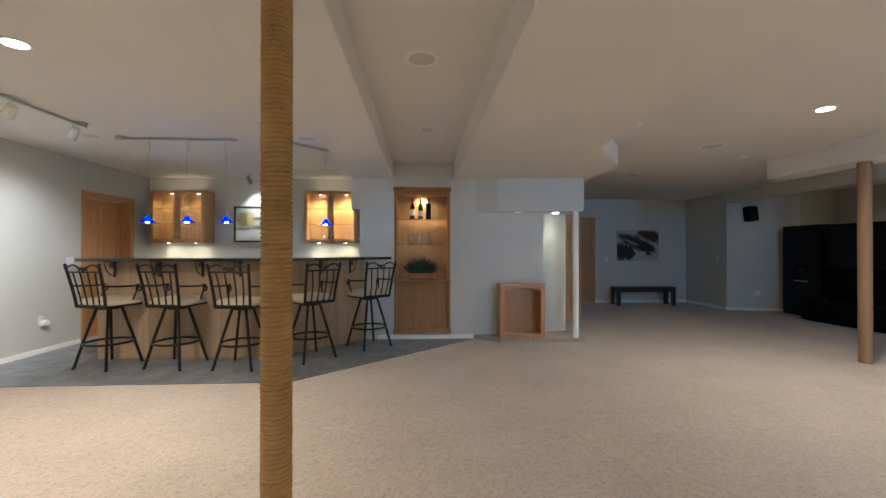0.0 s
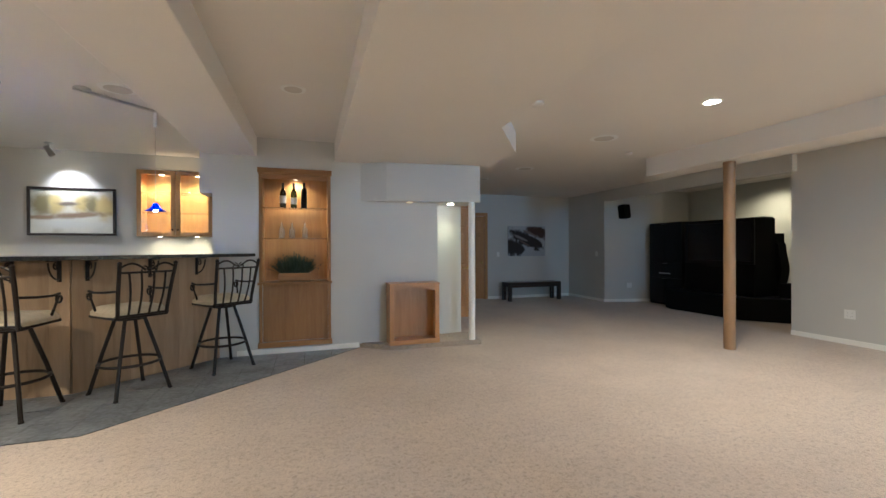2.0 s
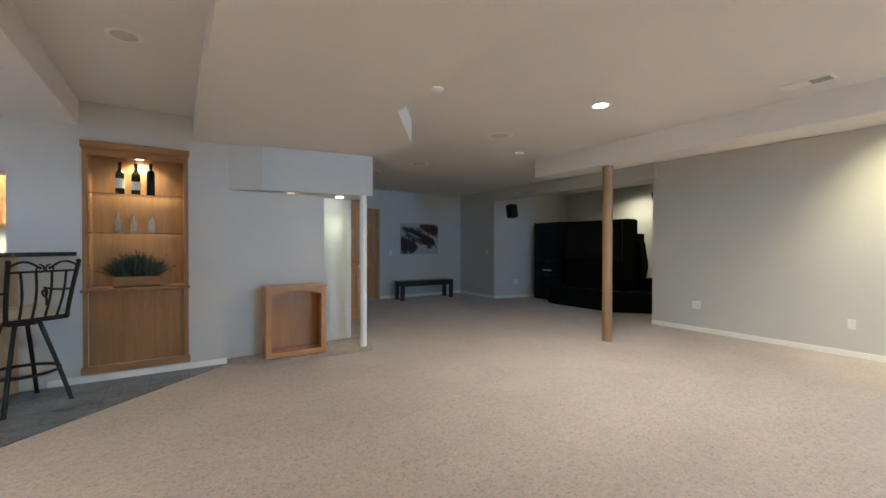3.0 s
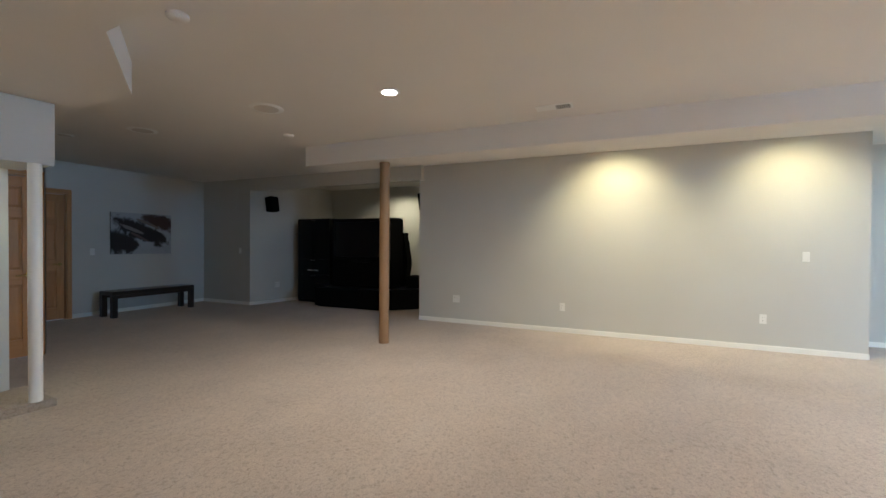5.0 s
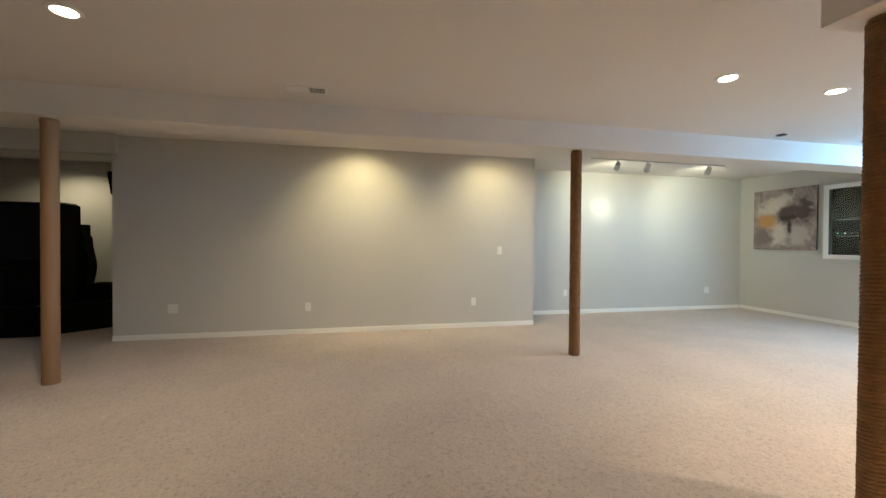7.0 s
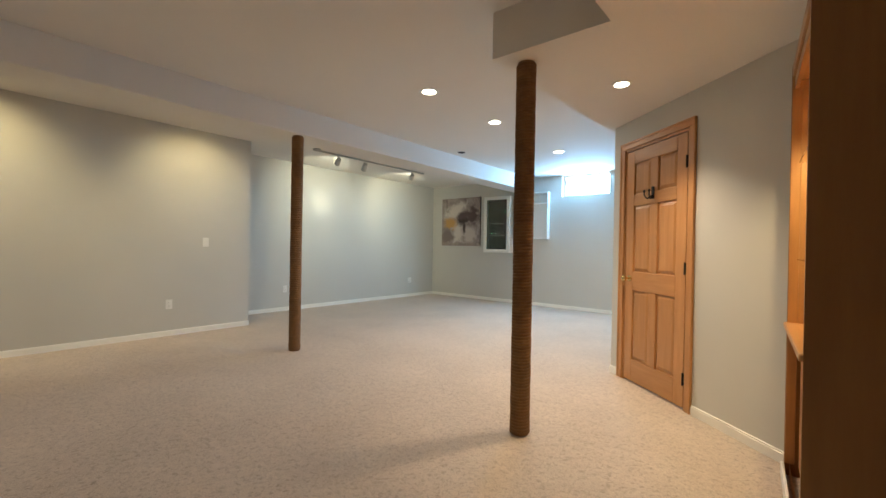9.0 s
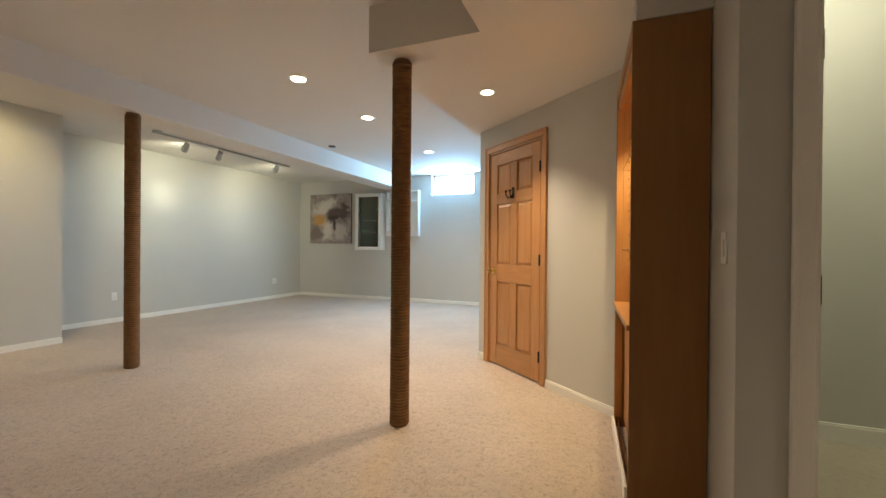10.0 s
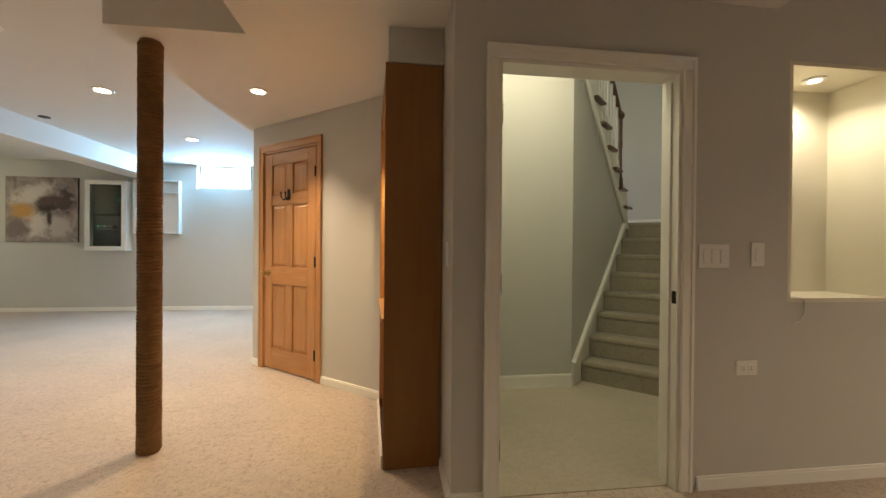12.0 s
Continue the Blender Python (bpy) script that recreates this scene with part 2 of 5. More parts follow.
def bend(bm, points, r, sides=8):
    """A round bar along a line of points."""
    points = [Vector(p) for p in points]
    rings = []
    for i, p in enumerate(points):
        way = (points[min(i + 1, len(points) - 1)] - points[max(i - 1, 0)]).normalized()
        side = way.cross(Vector((0, 0, 1)) if abs(way.z) < 0.95 else Vector((1, 0, 0))).normalized()
        up = side.cross(way)
        rings.append([bm.verts.new(p + r * (math.cos(k * math.tau / sides) * side + math.sin(k * math.tau / sides) * up)) for k in range(sides)])
    for one, two in zip(rings, rings[1:]):
        for k in range(sides):
            bm.faces.new((one[k], one[(k + 1) % sides], two[(k + 1) % sides], two[k]))
    bm.faces.new(rings[0]), bm.faces.new(rings[-1][::-1])
    return bm


def turned(bm, profile, sides=24, centre=(0, 0, 0)):
    """A turned body from (radius, height) pairs."""
    rings = [[bm.verts.new((centre[0] + r * math.cos(k * math.tau / sides), centre[1] + r * math.sin(k * math.tau / sides), centre[2] + z)) for k in range(sides)] for r, z in profile]
    for one, two in zip(rings, rings[1:]):
        for k in range(sides):
            bm.faces.new((one[k], one[(k + 1) % sides], two[(k + 1) % sides], two[k]))
    bm.faces.new(rings[0][::-1]), bm.faces.new(rings[-1])
    return bm


def prism(bm, outline, z0, z1):
    low = [bm.verts.new((x, y, z0)) for x, y in outline]
    high = [bm.verts.new((x, y, z1)) for x, y in outline]
    bm.faces.new(low[::-1]), bm.faces.new(high)
    n = len(outline)
    for i in range(n):
        bm.faces.new((low[i], low[(i + 1) % n], high[(i + 1) % n], high[i]))
    return bm


def finish(name, bm, material, smooth=False):
    bmesh.ops.recalc_face_normals(bm, faces=bm.faces)
    mesh = bpy.data.meshes.new(name)
    bm.to_mesh(mesh)
    bm.free()
    mesh.materials.append(material)
    if smooth:
        mesh.polygons.foreach_set("use_smooth", [True] * len(mesh.polygons))
        mesh.set_sharp_from_angle(angle=radians(40))
    return mesh


def part(name, bm, material, parent, label="", smooth=False):
    ob = new(name, finish(name, bm, material, smooth))
    ob.parent = parent
    return tagged(ob, label)


def thing(name, m, label, category, group="", kind=""):
    ob = new(name)
    ob.empty_display_size = 0.1
    ob.matrix_world = m
    return tagged(ob, label, category, group, kind)


def structure(name, bm, material, label, category="wall", smooth=False):
    return tagged(new(name, finish(name, bm, material, smooth)), label, category, kind="structure")


def along(p0, p1):
    """Frame on the floor at p0, x towards p1."""
    way = Vector((p1[0] - p0[0], p1[1] - p0[1]))
    return pose(p0[0], p0[1], 0, 0, 0, math.degrees(math.atan2(way.y, way.x))), way.length


def wall(name, p0, p1, holes=(), thick=0.12, z0=0.0, z1=2.6, label="grey-green painted drywall", over=0.0):
    """A wall whose face runs from p0 to p1 with the room on its right; holes: (from, to, low, high)."""
    m, length = along(p0, p1)
    bm = bmesh.new()
    cuts = sorted({-over, length + over, *(s for h in holes for s in h[:2])})
    for a, b in zip(cuts, cuts[1:]):
        here = sorted((h[2], h[3]) for h in holes if h[0] < (a + b) / 2 < h[1])
        low = z0
        for za, zb in here:
            if za > low:
                box(bm, a, 0, low, b, thick, za)
            low = zb
        if low < z1:
            box(bm, a, 0, low, b, thick, z1)
    bmesh.ops.remove_doubles(bm, verts=bm.verts, dist=0.0005)
    ob = structure(name, bm, M_WALL, label)
    ob.matrix_world = m
    return ob


def skirting(p0, p1, spans=None, label="white painted baseboard along the wall", height=0.066):
    m, length = along(p0, p1)
    for a, b in spans or [(0, length)]:
        bm = bmesh.new()
        box(bm, a, -0.014, 0, b, 0.004, height - 0.012)
        box(bm, a, -0.009, height - 0.013, b, 0.004, height, 0.003)
        structure("baseboard", bm, M_TRIM, label, "baseboard").matrix_world = m


# ---------------------------------------------------------------- large structure
CEILING, SOFFIT, BEAM = 2.58, 2.345, 2.315
bm = bmesh.new()
box(bm, -3.8, -3.4, -0.1, 10.3, 13.1, 0.0)
structure("floor", bm, M_CARPET, "beige cut-pile carpet over the whole room", "carpet")

bm = bmesh.new()
box(bm, -3.8, 2.94, CEILING, 10.3, 13.1, CEILING + 0.12)
box(bm, 1.84, -3.4, CEILING, 10.3, 2.94, CEILING + 0.12)
structure("ceiling", bm, M_CEIL, "off-white lightly textured drywall ceiling", "ceiling")

bm = bmesh.new()
prism(bm, [(1.74, 8.9), (1.74, 2.96), (1.88, 2.96), (1.88, 1.4), (3.4, 0.3), (3.56, 0.42), (3.65, 2.48), (2.95, 2.48), (3.03, 5.9), (3.1, 6.85), (3.69, 7.7), (3.74, 8.9)], SOFFIT, CEILING + 0.02)
for v in bm.verts:      # underside tilted to fit the camera's view at both ends
    if v.co.z < CEILING:
        v.co.z = 2.295 + 0.05 * min(1.0, max(0.0, (v.co.y - 2.4) / 3.5))
structure("ceiling_soffit", bm, M_CEIL, "lowered drywall soffit with angled edges", "soffit")
bm = bmesh.new()
box(bm, 0.28, 2.96, SOFFIT + 0.01, 0.85, 8.9, CEILING + 0.02, 0.008)
structure("ceiling_beam", bm, M_CEIL, "boxed drywall beam above the bar's edge", "beam")
bm = bmesh.new()
box(bm, 6.22, -3.02, BEAM, 6.62, 8.39, CEILING + 0.02, 0.008)
structure("ceiling_beam", bm, M_CEIL, "long boxed drywall beam carried by round posts", "beam")

WEST, BAR, NORTH, FAR, EAST, SOUTH = -3.5, 10.22, 8.78, 12.79, 8.04, -3.0
wall("wall_stair", (1.9, 3.0), (WEST, 3.0), [(0.205, 1.105, 0, 2.015), (1.688, 2.292, 0.901, 2.107)], label="grey painted wall with a doorway and a lit display niche")
wall("wall_west", (WEST, 2.9), (WEST, BAR), [(5.93, 6.84, 0, 2.085)], thick=0.2)
wall("wall_bar", (WEST, BAR), (0.7, BAR))
wall("wall_bar_end", (0.62, BAR), (0.62, 9.1))
wall("wall_niche", (0.38, NORTH), (3.08, NORTH), [(0.51, 1.29, 0.08, 2.18)], thick=0.36)
bm = bmesh.new()
box(bm, 0.25, NORTH + 0.002, 1.9, 0.40, NORTH + 0.36, 2.6)
structure("wall_niche_header", bm, M_WALL, "grey painted wall stub above the bar counter")
wall("wall_hearth", (3.06, 8.96), (3.50, 9.01))
wall("wall_return", (3.50, 9.01), (3.46, 10.4))
wall("wall_closet", (3.46, 10.4), (4.3, 10.4), [(0.03, 0.77, 0, 2.0)])
wall("wall_passage", (4.3, 10.4), (4.3, FAR), over=0.0)
wall("wall_far", (4.2, FAR), (8.1, FAR), [(0.60, 1.335, 0, 2.06)], label="blue-grey shaded wall with a door, a picture and a bench")
wall("wall_alcove_stub", (7.94, FAR), (7.94, 11.4))
wall("wall_alcove_side", (7.95, 11.4), (9.3, 11.06))
wall("wall_alcove_corner", (9.28, 11.07), (10.12, 11.07))
wall("wall_alcove_back", (10.1, 11.2), (10.1, 7.3))
wall("wall_alcove_return", (10.2, 7.56), (8.05, 7.56))
bm = bmesh.new()
box(bm, 7.945, 7.5, 2.335, 8.09, 11.42, 2.6)
structure("wall_alcove_header", bm, M_WALL, "grey painted header above the television alcove")
wall("wall_east", (EAST, 7.575), (EAST, 1.88), label="plain grey painted wall washed by ceiling lights")
wall("wall_east_return", (EAST + 0.02, 1.885), (8.9, 1.885))
wall("wall_east_back", (8.87, 1.95), (8.87, -3.1))
wall("wall_south", (8.95, SOUTH), (3.3, SOUTH), [(8.95 - 5.58, 8.95 - 4.68, 2.16, 2.585)], thick=0.25, label="blue-grey painted wall with a high basement window")
wall("wall_closet_side", (3.5, SOUTH), (3.5, 0.58))
DIAGONAL = along((3.5, 0.58), (2.2, 1.71))
wall("wall_diagonal", (3.5, 0.58), (2.2, 1.71), [(0.185, 0.945, 0, 2.04)])
wall("wall_bookcase", (1.9, 1.6), (1.9, 2.99), z1=2.6)
bm = bmesh.new()
box(bm, 1.86, 1.72, 2.119, 2.19, 2.66, 2.6)
structure("wall_bookcase_header", bm, M_WALL, "grey painted wall above the bookcase")

skirting((1.9, 3.0), (WEST, 3.0), [(0.0, 0.15), (1.2, 5.4)])
skirting((WEST, 3.0), (WEST, BAR), [(0, 5.75)])
skirting((0.63, NORTH), (3.02, NORTH), [(0, 0.24), (0.24, 1.07), (1.07, 1.4)])
skirting((4.3, FAR), (7.94, FAR), [(1.3, 3.64)])
skirting((7.94, FAR), (7.94, 11.4))
skirting((7.94, 11.4), (9.3, 11.06))
skirting((EAST, 7.575), (EAST, 1.88))
skirting((EAST, 1.885), (8.87, 1.885))
skirting((8.87, 1.885), (8.87, SOUTH))
skirting((8.87, SOUTH), (3.5, SOUTH))
skirting((3.5, 0.58), (2.2, 1.71), [(0.0, 0.12), (1.005, DIAGONAL[1])])
skirting((1.9, 2.68), (1.9, 3.0))

# ---------------------------------------------------------------- stair hall
STAIR = pose(0.66, 1.54, 0, 0, 0, 225.2)   # x climbs, the flight lies at negative y
RISE, RUN, FIRST = 0.1826, 0.216, 0.196
wall("wall_hall", (1.8, 1.54), (0.66, 1.54), z1=2.95)
skirting((1.78, 1.54), (0.66, 1.54), height=0.11)
bm = bmesh.new()
low = [(0, 0), (0, 2.95), (0.16, 2.95), (FIRST + 7 * RUN, 8 * RISE - 0.06), (FIRST + 7 * RUN, 0)]
one = [bm.verts.new((x, 0.0, z)) for x, z in low]
two = [bm.verts.new((x, 0.1, z)) for x, z in low]
bm.faces.new(one), bm.faces.new(two[::-1])
for i in range(5):
    bm.faces.new((one[i], one[(i + 1) % 5], two[(i + 1) % 5], two[i]))
structure("wall_stair_side", bm, M_WALL, "grey painted wall below the upper flight").matrix_world = STAIR
bm = bmesh.new()
box(bm, 2.95, -1.3, 0, 3.07, 1.3, 5.0)
structure("wall_stair_back", bm, M_WALL, "grey painted wall behind the stair landing").matrix_world = STAIR
bm = bmesh.new()
box(bm, -0.68, -1.06, 0, 2.95, -0.98, 5.0)
structure("wall_stair_right", bm, M_WALL, "grey painted wall beside the stairs").matrix_world = STAIR
bm = bmesh.new()
box(bm, -1.2, 1.12, 2.95, 2.95, 1.24, 5.0)
structure("wall_stair_left", bm, M_WALL, "grey painted wall beside the upper stairs").matrix_world = STAIR
bm = bmesh.new()
box(bm, -1.6, -1.2, 5.0, 3.0, 1.3, 5.1)
structure("ceiling_stairwell", bm, M_CEIL, "white ceiling high above the stairwell", "ceiling").matrix_world = STAIR
bm = bmesh.new()
box(bm, -0.75, 1.3, 2.95, 1.84, 2.94, 3.05)
structure("ceiling_hall", bm, M_CEIL, "white ceiling of the small stair hall", "ceiling")

bm = bmesh.new()
box(bm, -0.75, 0.3, 0.0005, 1.84, 2.955, 0.005)
structure("floor_hall", bm, M_HALLCARPET, "smooth beige low-pile carpet of the stair hall", "carpet")

stairs = thing("staircase", STAIR, "carpeted staircase with beige-grey treads up to a landing", "stairs")
for k in range(8):
    bm = bmesh.new()
    deep = RUN if k < 7 else 1.25
    box(bm, FIRST + k * RUN, -0.98, k * RISE, FIRST + k * RUN + deep, -0.015, (k + 1) * RISE - 0.03)
    box(bm, FIRST + k * RUN - 0.008, -0.98, (k + 1) * RISE - 0.06, FIRST + k * RUN + deep + 0.001, -0.015, (k + 1) * RISE, 0.024)
    part("step", bm, M_STAIRCARPET, stairs)
bm = bmesh.new()
slope = [(FIRST - 0.185, 0.0), (FIRST - 0.185, 0.19), (FIRST + 7 * RUN - 0.02, 8 * RISE + 0.045), (FIRST + 7 * RUN + 0.06, 8 * RISE + 0.045), (FIRST + 7 * RUN + 0.06, 0.0)]
one = [bm.verts.new((x, -0.018, z)) for x, z in slope]
two = [bm.verts.new((x, -0.001, z)) for x, z in slope]
bm.faces.new(one), bm.faces.new(two[::-1])
for i in range(5):
    bm.faces.new((one[i], one[(i + 1) % 5], two[(i + 1) % 5], two[i]))
a, b = Vector((FIRST - 0.185, -0.012, 0.19)), Vector((FIRST + 7 * RUN + 0.03, -0.012, 8 * RISE + 0.05))
rod(bm, a, b, 0.022, sides=8)
part("skirt_board", bm, M_TRIM, stairs, "white painted sloping skirt board")
bm = bmesh.new()
box(bm, 2.925, -0.98, 8 * RISE, 2.95, 1.1, 8 * RISE + 0.11)
part("landing_baseboard", bm, M_TRIM, stairs, "white painted baseboard on the landing")

upper = thing("upper_staircase", STAIR, "upper stair flight with white stringer, dark tread ends and rail", "stairs")
START, LIFT = FIRST + 7 * RUN + 0.02, 8 * RISE
bm = bmesh.new()
edge = [(START, LIFT - 0.08), (START - 8 * RUN, LIFT - 0.08 + 8 * RISE), (START - 8 * RUN, LIFT + 0.34 + 8 * RISE), (START, LIFT + 0.30)]
one = [bm.verts.new((x, -0.022, z)) for x, z in edge]
two = [bm.verts.new((x, -0.002, z)) for x, z in edge]
bm.faces.new(one), bm.faces.new(two[::-1])
for i in range(4):
    bm.faces.new((one[i], one[(i + 1) % 4], two[(i + 1) % 4], two[i]))
part("stringer", bm, M_TRIM, upper, "white painted stringer")
bm = bmesh.new()
rod(bm, (START + 0.02, -0.03, LIFT - 0.09), (START - 8 * RUN, -0.03, LIFT - 0.09 + 8 * RISE), 0.018, sides=8)
part("stringer_moulding", bm, M_TRIM, upper)
for k in range(7):
    s, z = START - (k + 1) * RUN, LIFT + (k + 1) * RISE
    bm = bmesh.new()
    box(bm, s - 0.015, -0.075, z - 0.028, s + RUN + 0.03, 1.1, z, 0.01)
    part("tread", bm, M_WALNUT, upper, "dark-stained wooden tread with rounded end")
    bm = bmesh.new()
    box(bm, s, 0.0, z - RISE, s + 0.02, 1.1, z - 0.028)
    part("riser", bm, M_TRIM, upper)
    if k > 1:
        for j in (0.06, 0.17):
            bm = bmesh.new()
            rod(bm, (s + j, -0.02, z), (s + j, -0.02, z + 0.84 + (RUN - j) / RUN * RISE - RISE), 0.014, sides=8)
            part("baluster", bm, M_TRIM, upper)
bm = bmesh.new()
s, z = START - 2 * RUN, LIFT + 2 * RISE
bend(bm, [(s + 0.10, -0.02, z + 0.80), (s + 0.02, -0.02, z + 0.82), (s - 5.5 * RUN, -0.02, z + 0.84 + 5.5 * RISE)], 0.03, 10)
part("handrail", bm, M_WALNUT, upper, "dark-stained wooden handrail")
bm = bmesh.new()
turned(bm, [(0.03, 0), (0.03, 0.12), (0.02, 0.16), (0.018, 0.45), (0.026, 0.5), (0.02, 0.55), (0.022, 0.78), (0.04, 0.80), (0.04, 0.84), (0.02, 0.87)], 14, (s + 0.10, -0.02, z - 0.02))
part("newel", bm, M_WALNUT, upper, "turned dark wooden newel", True)

# ---------------------------------------------------------------- lights of the place
def downlight(x, y, z, lit=True, radius=0.075, label="round recessed ceiling light with white trim", power=55, colour=WARM, angle=148, soft=0.06):
    ob = thing("recessed_light", pose(x, y, z), label, "ceiling light", "recessed ceiling lights")
    bm = bmesh.new()
    turned(bm, [(radius * 0.66, -0.001), (radius * 0.72, -0.008), (radius * 1.15, -0.006), (radius * 1.2, -0.001)], 32)
    part("trim_ring", bm, M_WHITE, ob, smooth=True)
    bm = bmesh.new()
    rod(bm, (0, 0, -0.0085), (0, 0, -0.005), radius * 0.84, sides=32)
    part("lens", bm, M_CAN if lit else M_OFF, ob)
    if lit:
        lamp("SPOT", (x, y, z - 0.03), power, colour, size=soft, angle=angle, blend=0.9)
    return ob


downlight(4.92, 6.28, CEILING, power=84, angle=162)
downlight(4.80, 1.77, CEILING, power=42)
downlight(4.81, 0.64, CEILING, power=108, angle=164)
downlight(4.82, -1.12, CEILING, power=108, angle=164)
downlight(3.14, 1.64, 2.295, radius=0.056, power=92, colour=(1.0, 0.76, 0.48), angle=100, soft=0.03)
downlight(-1.25, 5.43, CEILING, power=170, angle=146)
# added out of view as fill light; no fixture is known here
downlight(-1.25, 3.9, CEILING, power=9)
downlight(7.2, 4.52, CEILING, power=24, angle=130)
lamp("SPOT", (7.2, 4.52, CEILING - 0.02), 62, YELLOW, (8.04, 4.52, 1.5), 0.06, 110, 0.8)
downlight(7.2, 2.6, CEILING, power=20, angle=130)
lamp("SPOT", (7.2, 2.6, CEILING - 0.02), 50, YELLOW, (8.04, 2.6, 1.5), 0.06, 110, 0.8)
# taken for ceiling speakers, built from the same ring and disc as the lights
for x, y, radius in ((4.83, 7.61, 0.135), (4.85, 9.58, 0.125), (4.6, 10.7, 0.08), (1.27, 5.5, 0.105), (1.32, 7.1, 0.085), (-2.42, 7.53, 0.1), (-0.05, 7.52, 0.115)):
    downlight(x, y, CEILING, False, radius, label="round ceiling speaker with white trim")

lamp("SPOT", (0.9, 0.6, 4.9), 95, GREENISH, (0.6, 1.0, 0), 0.2, 150)
lamp("AREA", (1.2, 2.25, 2.92), 16, GREENISH, size=0.8)
lamp("SPOT", (9.55, 9.0, 2.5), 29, (1.0, 0.80, 0.46), (9.5, 9.0, 0), 0.05, 160, 0.9)
lamp("AREA", (5.13, -2.98, 2.36), 64, COOL, (5.13, 0.5, 1.2), 0.85, height=0.38)

# ---------------------------------------------------------------- posts
def rope_post(x, y, z, rope=M_ROPE, r=0.061, sides=168, twist=0.0022, bulge=0.72, label="round post wound with thick brown sisal rope"):
    ob = thing("rope_post", pose(x, y, 0), label, "post", "posts of the room")
    bm = bmesh.new()
    rod(bm, (0, 0, 0), (0, 0, z), r - 0.0078, sides=24)
    part("core", bm, M_TUBE, ob)
    thick = 0.0097
    turns = int((z - 0.01) / (2 * thick))
    bm = bmesh.new()
    rings = []
    for i in range(turns * sides + 1):
        a = i * math.tau / sides
        h = thick * 0.9 + (z - 2 * thick) * i / (turns * sides)
        wob = r - bulge * thick + 0.0006 * math.sin(a * 2.37) + 0.0006 * math.sin(h * 37)
        h += 0.0009 * math.sin(a + 1.1 * math.sin(h * 4.3)) + 0.0006 * math.sin(a * 0.31 + 2)
        out = Vector((math.cos(a), math.sin(a), 0))
        rings.append([bm.verts.new(out * (wob + thick * bulge * math.cos(q) + twist * math.cos(q * 0.8) * math.sin(a * 28.3 - q * 2.1)) + Vector((0, 0, h + thick * 0.93 * math.sin(q)))) for q in (-1.57, -1.1, -0.55, 0, 0.55, 1.1, 1.57)])
    for one, two in zip(rings, rings[1:]):
        for k in range(6):
            bm.faces.new((one[k], two[k], two[k + 1], one[k + 1]))
    part("rope", bm, rope, ob, "brown twisted sisal rope", True)
    return ob


rope_post(0.674, 4.477, SOFFIT + 0.01)
rope_post(3.51, 2.31, 2.295, M_ROPE_SHADED, twist=0.0012, bulge=0.5)
rope_post(6.32, 2.185, BEAM, M_ROPE_SHADED, twist=0.0012, bulge=0.5)
post = thing("round_post", pose(6.387, 7.237, 0), "smooth brown-painted round post with a collar", "post", "posts of the room")
bm = bmesh.new()
rod(bm, (0, 0, 0), (0, 0, BEAM), 0.064, sides=32)
part("shaft", bm, M_TUBE, post, smooth=True)
bm = bmesh.new()
turned(bm, [(0.066, 0), (0.07, 0.012), (0.066, 0.02)], 32, (0, 0, BEAM - 0.03))
part("collar", bm, M_TUBE, post, smooth=True)

# ---------------------------------------------------------------- bar
TOP = [(-2.66, 7.62), (-0.43, 7.62), (0.83, 8.776), (0.36, 8.776), (0.36, 9.05), (-0.72, 8.42), (-2.66, 8.42)]
bar = thing("bar_counter", pose(0, 0, 0), "angled home bar with pale wood panelling and black stone top", "bar")
bm = bmesh.new()
prism(bm, [(-2.58, 7.87), (-0.53, 7.87), (0.44, 8.775), (0.36, 8.775), (0.36, 9.1), (-0.66, 8.18), (-2.58, 8.18)], 0, 1.165)
part("body", bm, M_BARWOOD, bar)
bm = bmesh.new()
prism(bm, TOP, 1.17, 1.205)
part("countertop", bm, M_COUNTER, bar, "polished black stone top")
for (p0, p1), count in ((((-2.58, 7.87), (-0.53, 7.87)), 14), (((-0.53, 7.87), (0.44, 8.775)), 9)):
    m, length = along(p0, p1)
    for k in range(count):
        bm = bmesh.new()
        box(bm, k * length / count + 0.0004, -0.018, 0.0, (k + 1) * length / count - 0.0004, -0.001, 1.165)
        part("plank", bm, M_BARWOOD, bar).matrix_local = m


def scroll(turns, r0, r1, steps=22, start=0.0):
    return [((r0 + (r1 - r0) * i / steps) * math.cos(start + turns * math.tau * i / steps), (r0 + (r1 - r0) * i / steps) * math.sin(start + turns * math.tau * i / steps)) for i in range(steps + 1)]


for (p0, p1), places in ((((-2.58, 7.852), (-0.53, 7.852)), (0.2, 0.72, 1.22, 1.66, 1.98)), (((-0.53, 7.852), (0.44, 8.757)), (0.12, 0.62, 1.08))):
    m, length = along(p0, p1)
    for s in places:
        bm = bmesh.new()
        box(bm, s - 0.014, -0.012, 0.98, s + 0.014, -0.002, 1.168)
        box(bm, s - 0.014, -0.17, 1.158, s + 0.014, -0.002, 1.168)
        bend(bm, [(s, -0.015 - 0.15 * math.sin(i / 10 * math.pi / 2), 1.0 + 0.15 * (1 - math.cos(i / 10 * math.pi / 2))) for i in range(11)], 0.007, 6)
        bend(bm, [(s, -0.06 + y, 1.115 + z) for y, z in scroll(1.4, 0.04, 0.01)], 0.006, 6)
        part("bracket", bm, M_IRON, bar, "black wrought-iron scroll bracket").matrix_local = m


